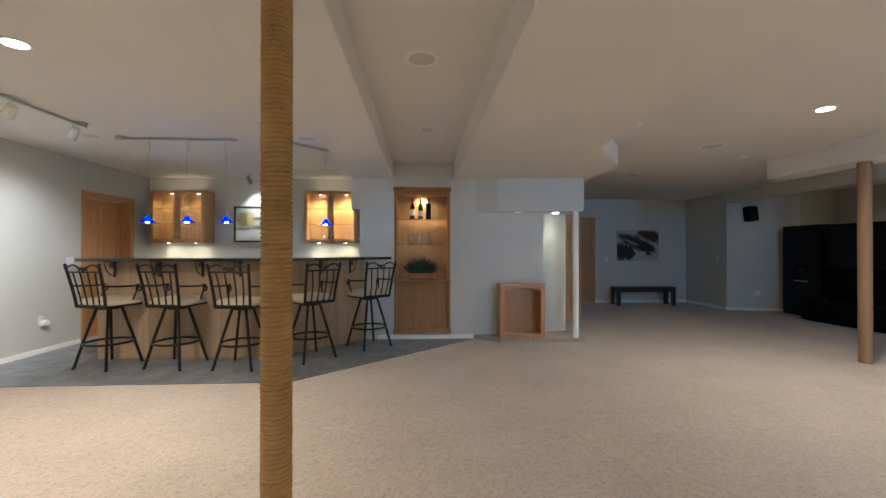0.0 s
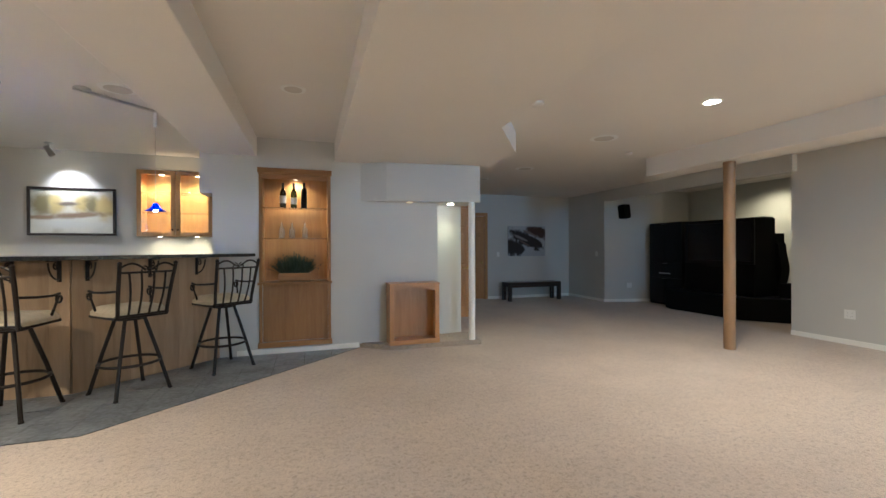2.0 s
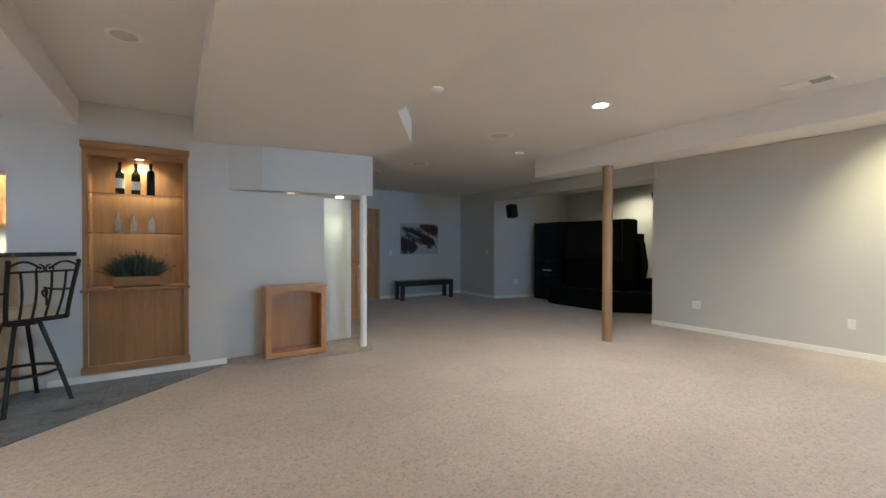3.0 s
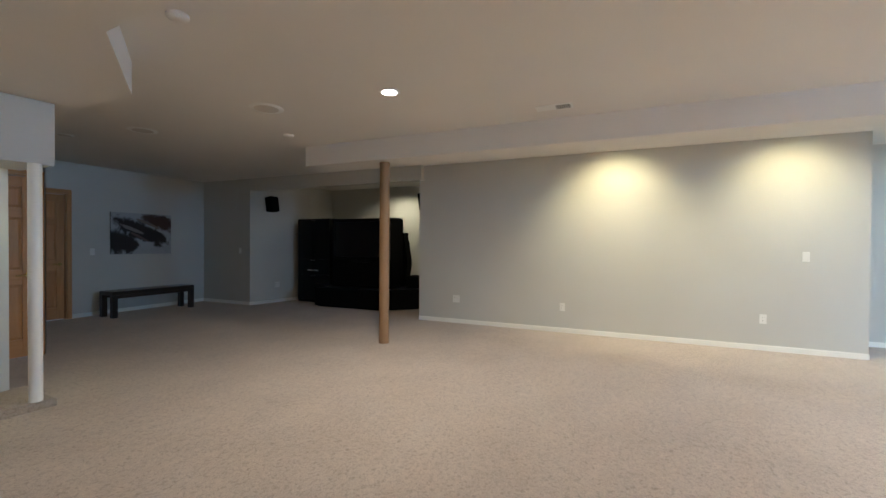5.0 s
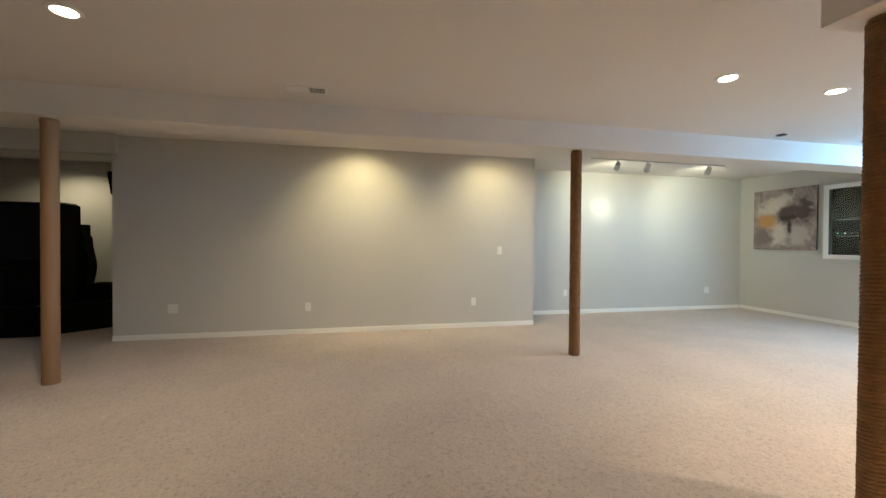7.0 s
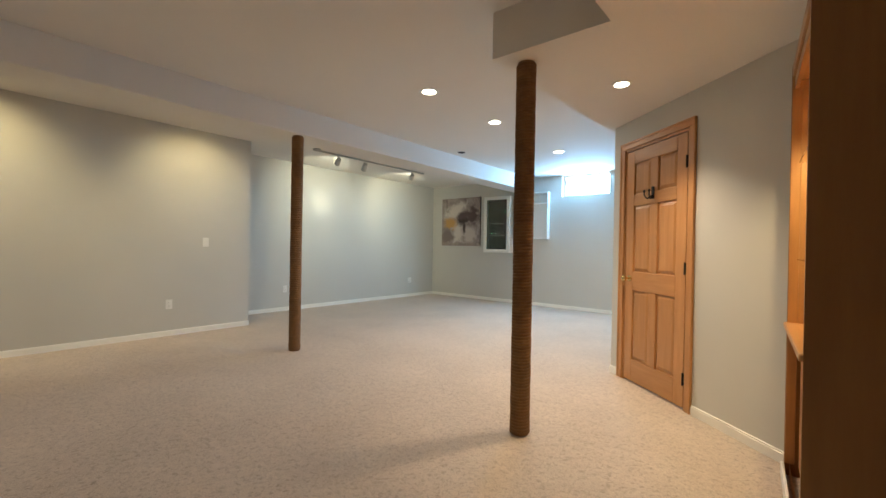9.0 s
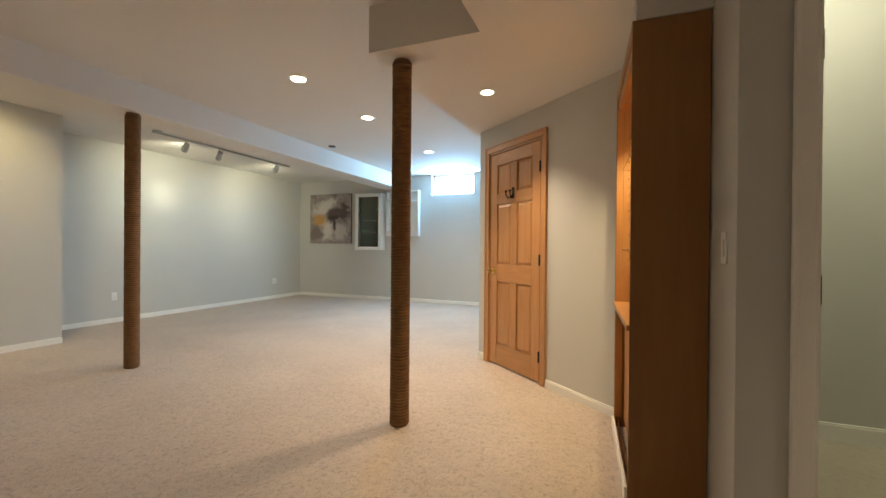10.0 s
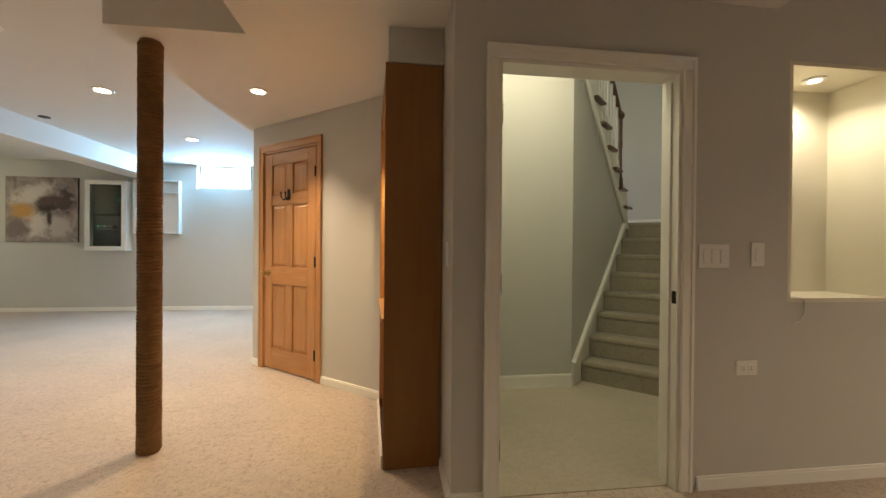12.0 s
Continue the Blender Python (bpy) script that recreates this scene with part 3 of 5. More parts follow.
# ---------------------------------------------------------------- stools
def bar_stool(m):
    ob = thing("bar_stool", m, "wrought-iron swivel bar stool with beige seat, facing the bar", "stool", "stools along the bar")
    seat = 0.70
    for sx in (-1, 1):
        for sy in (-1, 1):
            bm = bmesh.new()
            bend(bm, [(sx * 0.215, sy * 0.215, 0.0), (sx * 0.145, sy * 0.145, 0.35), (sx * 0.075, sy * 0.075, seat - 0.035)], 0.0155, 8)
            rod(bm, (sx * 0.216, sy * 0.216, 0), (sx * 0.213, sy * 0.213, 0.018), 0.018, sides=10)
            part("leg", bm, M_IRON, ob, smooth=True)
    bm = bmesh.new()
    ring = [(0.225 * math.cos(k * math.tau / 32), 0.225 * math.sin(k * math.tau / 32), 0.27) for k in range(33)]
    bend(bm, ring, 0.0125, 8)
    part("foot_ring", bm, M_IRON, ob, smooth=True)
    bm = bmesh.new()
    rod(bm, (0, 0, seat - 0.06), (0, 0, seat - 0.03), 0.10, sides=20)
    box(bm, -0.21, -0.20, seat - 0.03, 0.21, 0.22, seat - 0.005, 0.008)
    part("seat_frame", bm, M_IRON, ob)
    bm = bmesh.new()
    rows = []
    n = 12
    for i in range(n + 1):
        row = []
        for j in range(n + 1):
            u, v = i / n * 2 - 1, j / n * 2 - 1
            k = max(0.0, 1 - max(abs(u), abs(v)) ** 4)
            x, y = u * (0.225 - 0.02 * abs(v) ** 4), v * (0.215 - 0.02 * abs(u) ** 4) + 0.01
            row.append(bm.verts.new((x, y, seat + 0.026 + 0.055 * k ** 0.6)))
        rows.append(row)
    for one, two in zip(rows, rows[1:]):
        for j in range(n):
            bm.faces.new((one[j], two[j], two[j + 1], one[j + 1]))
    rim = [e for e in bm.edges if e.is_boundary]
    low = bmesh.ops.extrude_edge_only(bm, edges=rim)["geom"]
    lower = [v for v in low if isinstance(v, bmesh.types.BMVert)]
    for v in lower:
        v.co.z = seat - 0.004
    bmesh.ops.contextual_create(bm, geom=[e for e in low if isinstance(e, bmesh.types.BMEdge)])
    part("cushion", bm, M_FABRIC, ob, "padded beige fabric seat", True)
    # back: two leaning posts, top rails with scrolls, bent spindles
    def lean(h):
        return -0.20 - 0.13 * max(0.0, h) ** 1.25 / 0.5
    top = 0.45
    for sx in (-1, 1):
        bm = bmesh.new()
        bend(bm, [(sx * (0.19 + 0.03 * h / top), lean(h), seat - 0.02 + h) for h in (0, 0.12, 0.24, 0.34, top)], 0.0155, 8)
        bmesh.ops.create_uvsphere(bm, u_segments=10, v_segments=6, radius=0.018, matrix=Matrix.Translation((sx * 0.22, lean(top), seat - 0.01 + top)))
        part("back_post", bm, M_IRON, ob, smooth=True)
    for h, r in ((0.385, 0.009), (0.02, 0.010)):
        bm = bmesh.new()
        bend(bm, [(x * 0.21, lean(h), seat - 0.02 + h) for x in (-1, -0.5, 0, 0.5, 1)], r, 8)
        part("back_rail", bm, M_IRON, ob, smooth=True)
    bm = bmesh.new()
    for sx in (-1, 1):
        bend(bm, [(sx * (0.215 - 0.19 * i / 14), lean(0.43), seat - 0.02 + 0.425 + 0.045 * math.sin(i / 14 * math.pi) - 0.02 * (i / 14)) for i in range(15)], 0.009, 8)
        bend(bm, [(sx * (0.035 + x), lean(0.42), seat + 0.385 + z) for x, z in scroll(1.2, 0.034, 0.01, start=math.pi / 2)], 0.007, 6)
    part("crest", bm, M_IRON, ob, "scrolled iron crest", True)
    for x in (-0.115, -0.04, 0.04, 0.115):
        bm = bmesh.new()
        bend(bm, [(x * (1 + 0.25 * h / 0.385) + 0.012 * math.sin(h / 0.385 * math.pi), lean(h) - 0.012 * math.sin(h / 0.385 * math.pi), seat - 0.02 + h) for h in (0.02, 0.09, 0.16, 0.23, 0.3, 0.385)], 0.0085, 6)
        part("spindle", bm, M_IRON, ob, smooth=True)
    for sx in (-1, 1):
        bm = bmesh.new()
        arm = [(sx * 0.205, lean(0.24), seat + 0.215), (sx * 0.235, -0.08, seat + 0.20), (sx * 0.24, 0.06, seat + 0.195), (sx * 0.235, 0.15, seat + 0.205)]
        bend(bm, arm, 0.010, 8)
        bend(bm, [(sx * 0.235, 0.15 + y, seat + 0.163 + z) for y, z in scroll(1.25, 0.042, 0.014, start=math.pi / 2)], 0.009, 6)
        bend(bm, [(sx * 0.235, 0.135, seat + 0.17), (sx * 0.225, 0.10, seat + 0.08), (sx * 0.20, 0.09, seat - 0.01)], 0.010, 8)
        part("armrest", bm, M_IRON, ob, "scrolled iron armrest", True)
    return ob


stool = bar_stool(pose(-2.24, 7.57, 0, 0, 0, -14))
copy_thing(stool, pose(-1.49, 7.55, 0, 0, 0, -10))
copy_thing(stool, pose(-0.73, 7.47, 0, 0, 0, -6))
copy_thing(stool, pose(-0.07, 7.79, 0, 0, 0, 46))
copy_thing(stool, pose(0.56, 8.36, 0, 0, 0, 40))


# ---------------------------------------------------------------- doors and casings
def casing(name, m, a, b, top, width=0.062, material=M_OAK, label="", deep=0.018, jamb=0.12):
    """A flat moulded casing round the opening a..b, on the face at local y = 0, and the lining of the opening."""
    ob = thing(name, m, label, "door frame", kind="structure")
    for name_, x0, x1, z0, z1, mat in (("casing_leg", a - width, a, 0, top, material), ("casing_leg", b, b + width, 0, top, material), ("casing_head", a - width, b + width, top + 0.0005, top + width, M_OAKX if material is M_OAK else material)):
        bm = bmesh.new()
        box(bm, x0, -deep, z0, x1, -0.001, z1, 0.004)
        if name_ == "casing_leg":
            outer = (x0, x0 + 0.018) if x0 < a else (x1 - 0.018, x1)
            box(bm, outer[0], -deep - 0.006, z0, outer[1], -deep + 0.002, z1 + (width - 0.002 if z0 == 0 else 0), 0.003)
        else:
            box(bm, x0, -deep - 0.0065, z1 - 0.018, x1, -deep + 0.002, z1, 0.003)
        part(name_, bm, mat, ob)
    for x0, x1, z0, z1 in ((a, a + 0.016, 0, top), (b - 0.016, b, 0, top), (a + 0.016, b - 0.016, top - 0.016, top)):
        bm = bmesh.new()
        box(bm, x0, -0.003, z0, x1, jamb + 0.003, z1)
        part("jamb", bm, material, ob)
    return ob


def six_panel_door(name, m, width, height, label, knob_left=True, lever=False, hinges=True, material=M_OAK, cross=M_OAKX):
    """A six-panel door; local x across, local -y to the viewer."""
    ob = thing(name, m, label, "door", kind="structure")
    t, st, mid = 0.035, 0.105, 0.09
    rails = [(0.01, 0.20), (0.80, 0.96), (1.53, 1.63), (height - 0.115, height - 0.004)]
    for x0, x1 in ((0.003, st), (width - st, width - 0.003)):
        bm = bmesh.new()
        box(bm, x0, 0, 0.01, x1, t, height - 0.004, 0.003)
        part("stile", bm, material, ob)
    for z0, z1 in rails:
        bm = bmesh.new()
        box(bm, st + 0.0005, 0, z0, width - st - 0.0005, t, z1, 0.003)
        part("rail", bm, cross, ob)
    c = width / 2
    for (_, z0), (z1, _) in zip(rails, rails[1:]):
        bm = bmesh.new()
        box(bm, c - mid / 2, 0, z0 + 0.0005, c + mid / 2, t, z1 - 0.0005, 0.003)
        part("mullion", bm, material, ob)
        for x0, x1 in ((st, c - mid / 2), (c + mid / 2, width - st)):
            bm = bmesh.new()
            box(bm, x0, 0.014, z0, x1, t - 0.006, z1)
            field = 0.032
            lo = [bm.verts.new(p) for p in ((x0 + 0.008, 0.0135, z0 + 0.008), (x1 - 0.008, 0.0135, z0 + 0.008), (x1 - 0.008, 0.0135, z1 - 0.008), (x0 + 0.008, 0.0135, z1 - 0.008))]
            hi = [bm.verts.new(p) for p in ((x0 + field, 0.004, z0 + field), (x1 - field, 0.004, z0 + field), (x1 - field, 0.004, z1 - field), (x0 + field, 0.004, z1 - field))]
            bm.faces.new(hi)
            for i in range(4):
                bm.faces.new((lo[i], lo[(i + 1) % 4], hi[(i + 1) % 4], hi[i]))
            part("panel", bm, material, ob)
    kx = 0.065 if knob_left else width - 0.065
    bm = bmesh.new()
    rod(bm, (kx, 0.001, 0.90), (kx, -0.008, 0.90), 0.03, 0.026, 20)
    rod(bm, (kx, -0.006, 0.90), (kx, -0.04, 0.90), 0.010, sides=12)
    if lever:
        bend(bm, [(kx, -0.04, 0.90), (kx + (0.03 if knob_left else -0.03), -0.045, 0.90), (kx + (0.11 if knob_left else -0.11), -0.042, 0.897)], 0.009, 8)
    else:
        bmesh.ops.create_uvsphere(bm, u_segments=16, v_segments=10, radius=0.027, matrix=Matrix.Translation((kx, -0.055, 0.90)) @ Matrix.Diagonal((1, 0.8, 1, 1)))
    part("door_handle", bm, M_BRASS, ob, "polished brass handle", True)
    if hinges:
        hx = width - 0.001 if knob_left else 0.001
        for z in (0.22, 1.02, height - 0.22):
            bm = bmesh.new()
            rod(bm, (hx, -0.008, z - 0.045), (hx, -0.008, z + 0.045), 0.007, sides=8)
            box(bm, hx - 0.012, -0.003, z - 0.042, hx + 0.012, 0.001, z + 0.042)
            part("hinge", bm, M_IRON, ob, "dark metal hinge")
    return ob


casing("door_frame_1", DIAGONAL[0], 0.185, 0.945, 2.04, label="honey-oak casing round a closed closet door")
door = six_panel_door("door_1", DIAGONAL[0] @ pose(0.203, -0.004, 0.004), 0.724, 2.015, "closed six-panel honey-oak door with brass knob")
hook = thing("coat_hook", DIAGONAL[0] @ pose(0.56, -0.005, 1.62), "double iron coat hook screwed to the oak door", "hook")
bm = bmesh.new()
box(bm, -0.016, -0.008, -0.05, 0.016, 0, 0.05, 0.004)
part("plate", bm, M_IRON, hook)
for sx in (-1, 1):
    bm = bmesh.new()
    bend(bm, [(sx * 0.008, -0.006, -0.02), (sx * 0.02, -0.04, -0.05), (sx * 0.03, -0.06, -0.02), (sx * 0.03, -0.06, 0.01)], 0.006, 8)
    bmesh.ops.create_uvsphere(bm, u_segments=8, v_segments=6, radius=0.010, matrix=Matrix.Translation((sx * 0.03, -0.06, 0.012)))
    part("prong", bm, M_IRON, hook, smooth=True)

WESTFRAME = along((WEST, 2.9), (WEST, BAR))[0]
casing("door_frame_2", WESTFRAME, 5.93, 6.84, 2.085, label="honey-oak casing round a deep-set door", jamb=0.2)
six_panel_door("door_2", WESTFRAME @ pose(5.948, 0.13, 0.004), 0.874, 2.06, "closed six-panel honey-oak door set deep in the wall", True, hinges=False)
FARFRAME = along((4.2, FAR), (8.1, FAR))[0]
casing("door_frame_3", FARFRAME, 0.60, 1.335, 2.06, label="honey-oak casing in the shaded passage wall")
six_panel_door("door_3", FARFRAME @ pose(0.618, 0.02, 0.004), 0.70, 2.035, "closed six-panel honey-oak door in the shaded passage", False, True, hinges=False)
CLOSET = along((3.46, 10.4), (4.3, 10.4))[0]
casing("door_frame_4", CLOSET, 0.03, 0.77, 2.0, width=0.05, label="honey-oak casing beside the passage")
six_panel_door("door_4", CLOSET @ pose(0.048, 0.01, 0.004), 0.704, 1.975, "closed honey-oak door beside the passage", False, True, hinges=False)

STAIRFRAME = along((1.9, 3.0), (WEST, 3.0))[0]
frame_ob = casing("door_frame_5", STAIRFRAME, 0.205, 1.105, 2.015, 0.06, M_TRIM, "white painted casing of the open stair doorway", 0.02)
for x0, x1 in ((0.221, 0.231), (1.079, 1.089)):
    bm = bmesh.new()
    box(bm, x0, 0.045, 0, x1, 0.08, 1.974)
    part("door_stop", bm, M_TRIM, frame_ob)
for z in (0.24, 1.0, 1.77):
    bm = bmesh.new()
    box(bm, 0.2195, 0.004, z - 0.045, 0.2235, 0.034, z + 0.045)
    rod(bm, (0.222, 0.003, z - 0.045), (0.222, 0.003, z + 0.045), 0.004, sides=8)
    part("hinge", bm, M_IRON, frame_ob, "dark metal hinge leaf")
bm = bmesh.new()
box(bm, 1.0875, 0.006, 0.90, 1.0905, 0.034, 0.96)
part("strike_plate", bm, M_IRON, frame_ob, "dark metal strike plate")

# ---------------------------------------------------------------- oak built-ins
def built_in(m, w, base, top, ledge, deep, label, box_side=False, shelves=(), oak=M_OAK, oak_across=M_OAKX):
    """An oak wall unit: lit upper niche with glass shelves, ledge, panelled lower part."""
    ob = thing("wall_cabinet" if box_side else "display_niche", m, label, "display cabinet")
    st = 0.02 if box_side else 0.036
    for x0, x1 in ((0, st), (w - st, w)):
        bm = bmesh.new()
        box(bm, x0, -0.02, base + 0.06, x1, 0.0 if not box_side else 0.02, top - 0.06, 0.003)
        part("stile", bm, oak, ob)
    bm = bmesh.new()
    over = -0.016 if box_side else 0.012
    box(bm, -over, -0.021 if box_side else -0.045, top - 0.06, w + over, 0.0, top, 0.005)
    if not box_side:
        box(bm, -0.004, -0.032, top - 0.075, w + 0.004, 0.0, top - 0.058, 0.004)
    part("crown", bm, oak_across, ob, "oak crown moulding")
    bm = bmesh.new()
    box(bm, -0.012 * (not box_side), -0.05 * (not box_side), base, w + 0.012 * (not box_side), 0.0, base + 0.06, 0.005)
    part("plinth", bm, oak_across, ob)
    over = 0.0 if box_side else 0.012
    bm = bmesh.new()
    box(bm, -over, -0.035 if box_side else -0.07, ledge - 0.028, w + over, deep - 0.02, ledge, 0.006)
    part("ledge", bm, oak_across, ob, "oak ledge with rounded nose")
    bm = bmesh.new()
    box(bm, st + 0.0005, -0.012, top - 0.125, w - st - 0.0005, 0.006, top - 0.0705, 0.002)
    part("valance", bm, oak_across, ob)
    for x0 in (st - 0.016, w - st):
        bm = bmesh.new()
        box(bm, x0, 0.02, ledge, x0 + 0.016, deep, top - 0.07)
        part("side_lining", bm, oak, ob)
    bm = bmesh.new()
    box(bm, st - 0.016, deep - 0.016, ledge, w - st + 0.016, deep, top - 0.07)
    part("back_panel", bm, oak, ob)
    bm = bmesh.new()
    box(bm, st - 0.016, 0.007, top - 0.085, w - st + 0.016, deep, top - 0.066)
    part("top_panel", bm, oak_across, ob)
    bm = bmesh.new()        # lower part: a framed plank panel
    box(bm, st, 0.035, base + 0.055, w - st, 0.055, ledge - 0.028)
    part("lower_panel", bm, oak, ob)
    for x in (st + (w - 2 * st) / 3, st + (w - 2 * st) * 2 / 3):
        bm = bmesh.new()
        box(bm, x - 0.002, 0.0335, base + 0.06, x + 0.002, 0.036, ledge - 0.03)
        part("groove_bead", bm, M_PANEL, ob)
    for x in (st + 0.004, w - st - 0.004):
        for z in [ledge + 0.12 + 0.05 * i for i in range(int((top - ledge - 0.35) / 0.05))]:
            bm = bmesh.new()
            rod(bm, (x - 0.005, 0.05, z), (x + 0.005, 0.05, z), 0.004, sides=6)
            part("shelf_pin", bm, M_BRASS, ob)
    for z in shelves:
        bm = bmesh.new()
        box(bm, st + 0.002, 0.012, z - 0.008, w - st - 0.002, deep - 0.02, z, 0.002)
        part("glass_shelf", bm, M_GLASS, ob, "clear glass shelf").visible_shadow = False
    bm = bmesh.new()
    rod(bm, (w / 2, deep - 0.08, top - 0.094), (w / 2, deep - 0.08, top - 0.085), 0.034, sides=20)
    part("puck_light", bm, M_PUCK, ob, "small round puck light")
    if box_side:
        for x0, x1 in ((-0.004, 0.016), (w - 0.016, w + 0.004)):
            bm = bmesh.new()
            box(bm, x0, -0.022, 0.0, x1, deep + 0.022, top - 0.003)
            part("side_panel", bm, M_PANEL, ob, "plain dark-stained side panel")
        bm = bmesh.new()
        box(bm, 0.017, -0.036, 0.0, w - 0.017, -0.022, 0.066, 0.003)
        part("base_trim", bm, M_TRIM, ob, "white painted base trim")
    return ob


built_in(pose(0.87, NORTH, 0), 0.82, 0.085, 2.22, 0.86, 0.27, "honey-oak display niche with glass shelves, set into the wall", shelves=(1.757, 1.385), oak=M_BROWN, oak_across=M_BROWNX)
lamp("SPOT", (1.28, NORTH + 0.19, 2.12), 13, (1.0, 0.82, 0.48), (1.28, NORTH + 0.17, 0.8), 0.04, 150)
built_in(pose(2.222, 1.79, 0, 0, 0, 92.6), 0.865, 0.0, 2.12, 0.79, 0.255, "tall honey-oak bookcase with lit open shelves and a ledge", True, shelves=(1.12, 1.62))
lamp("SPOT", (2.10, 2.25, 2.0), 40, YELLOW, (2.06, 2.20, 0.8), 0.03, 118)

# bottles and plant in the niche
def bottle(m, profile, glass, label, name="wine_bottle", wrap=None, cap=None):
    ob = thing(name, m, label, "bottle")
    bm = bmesh.new()
    turned(bm, profile, 20)
    part("body", bm, glass, ob, smooth=True)
    if wrap:
        bm = bmesh.new()
        turned(bm, [(profile[1][0] + 0.0008, wrap[0]), (profile[1][0] + 0.0008, wrap[1])], 20)
        part("paper_label", bm, M_PAPER, ob, "pale paper label")
    if cap:
        bm = bmesh.new()
        turned(bm, [(profile[-1][0] + 0.001, profile[-1][1] - cap), (profile[-1][0] + 0.0015, profile[-1][1] + 0.001)], 14)
        part("capsule", bm, M_BLACK, ob, "dark foil capsule")
    return ob


WINE = [(0.034, 0), (0.037, 0.01), (0.037, 0.19), (0.030, 0.215), (0.016, 0.235), (0.0135, 0.30), (0.0145, 0.31)]
TALL = [(0.033, 0), (0.036, 0.01), (0.036, 0.225), (0.030, 0.245), (0.015, 0.26), (0.0135, 0.31), (0.0145, 0.32)]
DECANTER = [(0.0005, 0), (0.030, 0), (0.035, 0.012), (0.035, 0.10), (0.027, 0.128), (0.013, 0.15), (0.012, 0.185), (0.017, 0.195),
            (0.013, 0.195), (0.009, 0.185), (0.010, 0.15), (0.024, 0.126), (0.0315, 0.098), (0.0315, 0.016), (0.0005, 0.010)]
for x, prof, wrap, text in ((1.13, WINE, (0.06, 0.15), "green wine bottle with a pale label on glass shelf"), (1.255, WINE, (0.05, 0.13), "green wine bottle with a striped pale label"), (1.375, TALL, None, "tall dark blue-black bottle on the glass shelf")):
    bottle(pose(x, NORTH + 0.12, 1.758), prof, M_GREENGL if wrap else M_BLACK, text, wrap=wrap, cap=0.06)
for x in (1.115, 1.235, 1.385):
    bottle(pose(x, NORTH + 0.12, 1.386), DECANTER, M_DECANTER, "small clear glass bottle with stopper", "glass_bottle")
planter = thing("planter", pose(1.265, NORTH + 0.10, 0.8605), "bushy green lavender in a wooden trough", "plant")
bm = bmesh.new()
box(bm, -0.18, -0.06, 0, 0.18, 0.06, 0.012)
for y in (-0.06, 0.05):
    box(bm, -0.185, y, 0.0, 0.185, y + 0.012, 0.10, 0.002)
for x in (-0.185, 0.173):
    box(bm, x, -0.05, 0.001, x + 0.012, 0.05, 0.099)
part("trough", bm, M_BROWNX, planter, "wooden trough")
bm = bmesh.new()
box(bm, -0.172, -0.047, 0.06, 0.172, 0.049, 0.09)
part("soil", bm, M_MATT, planter)
bm = bmesh.new()
rnd = random.Random(4)
for _ in range(950):
    x, y = rnd.uniform(-0.16, 0.16), rnd.uniform(-0.045, 0.045)
    lean_x, lean_y, h = rnd.gauss(0, 0.055) + x * 0.3, rnd.gauss(0, 0.03), min(0.27, abs(rnd.gauss(0.16, 0.06))) * (1.05 - 2.2 * abs(x))
    root, tip = Vector((x, y, 0.09)), Vector((x + lean_x, y + lean_y, 0.09 + h))
    side = Vector((rnd.uniform(-1, 1), rnd.uniform(-1, 1), 0)).normalized() * rnd.uniform(0.003, 0.008)
    midp = root.lerp(tip, 0.55) + Vector((0, 0, 0.012))
    v = [bm.verts.new(p) for p in (root - side * 0.4, root + side * 0.4, midp + side, midp - side, tip)]
    bm.faces.new((v[0], v[1], v[2], v[3])), bm.faces.new((v[3], v[2], v[4]))
    if rnd.random() < 0.08:
        bmesh.ops.create_icosphere(bm, subdivisions=1, radius=0.006, matrix=Matrix.Translation(tip) @ Matrix.Diagonal((1, 1, 2.4, 1)))
part("foliage", bm, M_LEAF, planter, "narrow green leaves")

# ---------------------------------------------------------------- hearth, hood and column
bm = bmesh.new()
prism(bm, [(2.04, 8.779), (2.39, 8.50), (3.57, 8.45), (3.60, 9.0), (3.50, 9.005), (3.085, 8.955), (3.085, 8.779)], 0.0, 0.06)
bmesh.ops.bevel(bm, geom=[e for e in bm.edges if all(v.co.z > 0.05 for v in e.verts)], offset=0.012, segments=2, affect="EDGES")
tagged(new("hearth", finish("hearth", bm, M_STONE)), "low carpeted hearth platform with angled front", "hearth")
hood = thing("hood", pose(0, 0, 0), "boxed drywall hood above the hearth with two lights", "hood")
bm = bmesh.new()
prism(bm, [(2.06, 8.778), (2.36, 8.62), (3.575, 8.475), (3.575, 9.02), (3.50, 9.005), (3.085, 8.953), (3.085, 8.778)], 1.86, 2.34)
part("shell", bm, M_WALL, hood)
for x, y in ((2.68, 8.70), (3.27, 8.78)):
    bm = bmesh.new()
    turned(bm, [(0.045, 0), (0.04, -0.008), (0.03, -0.009)], 20, (x, y, 1.859))
    part("hood_light", bm, M_CAN if x > 3 else M_DIM, hood, "small round halogen light")
lamp("SPOT", (3.27, 8.80, 1.845), 7, (1.0, 0.92, 0.52), (3.27, 8.80, 0), 0.04, 105, 1.0)
lamp("SPOT", (2.68, 8.70, 1.845), 0.04, WARM, (2.68, 8.70, 0), 0.03, 120)
column = thing("column", pose(3.465, 8.50, 0.06), "slim white round column under the hood", "column")
bm = bmesh.new()
rod(bm, (0, 0, 0), (0, 0, 1.80), 0.042, sides=28)
part("shaft", bm, M_TRIM, column, smooth=True)

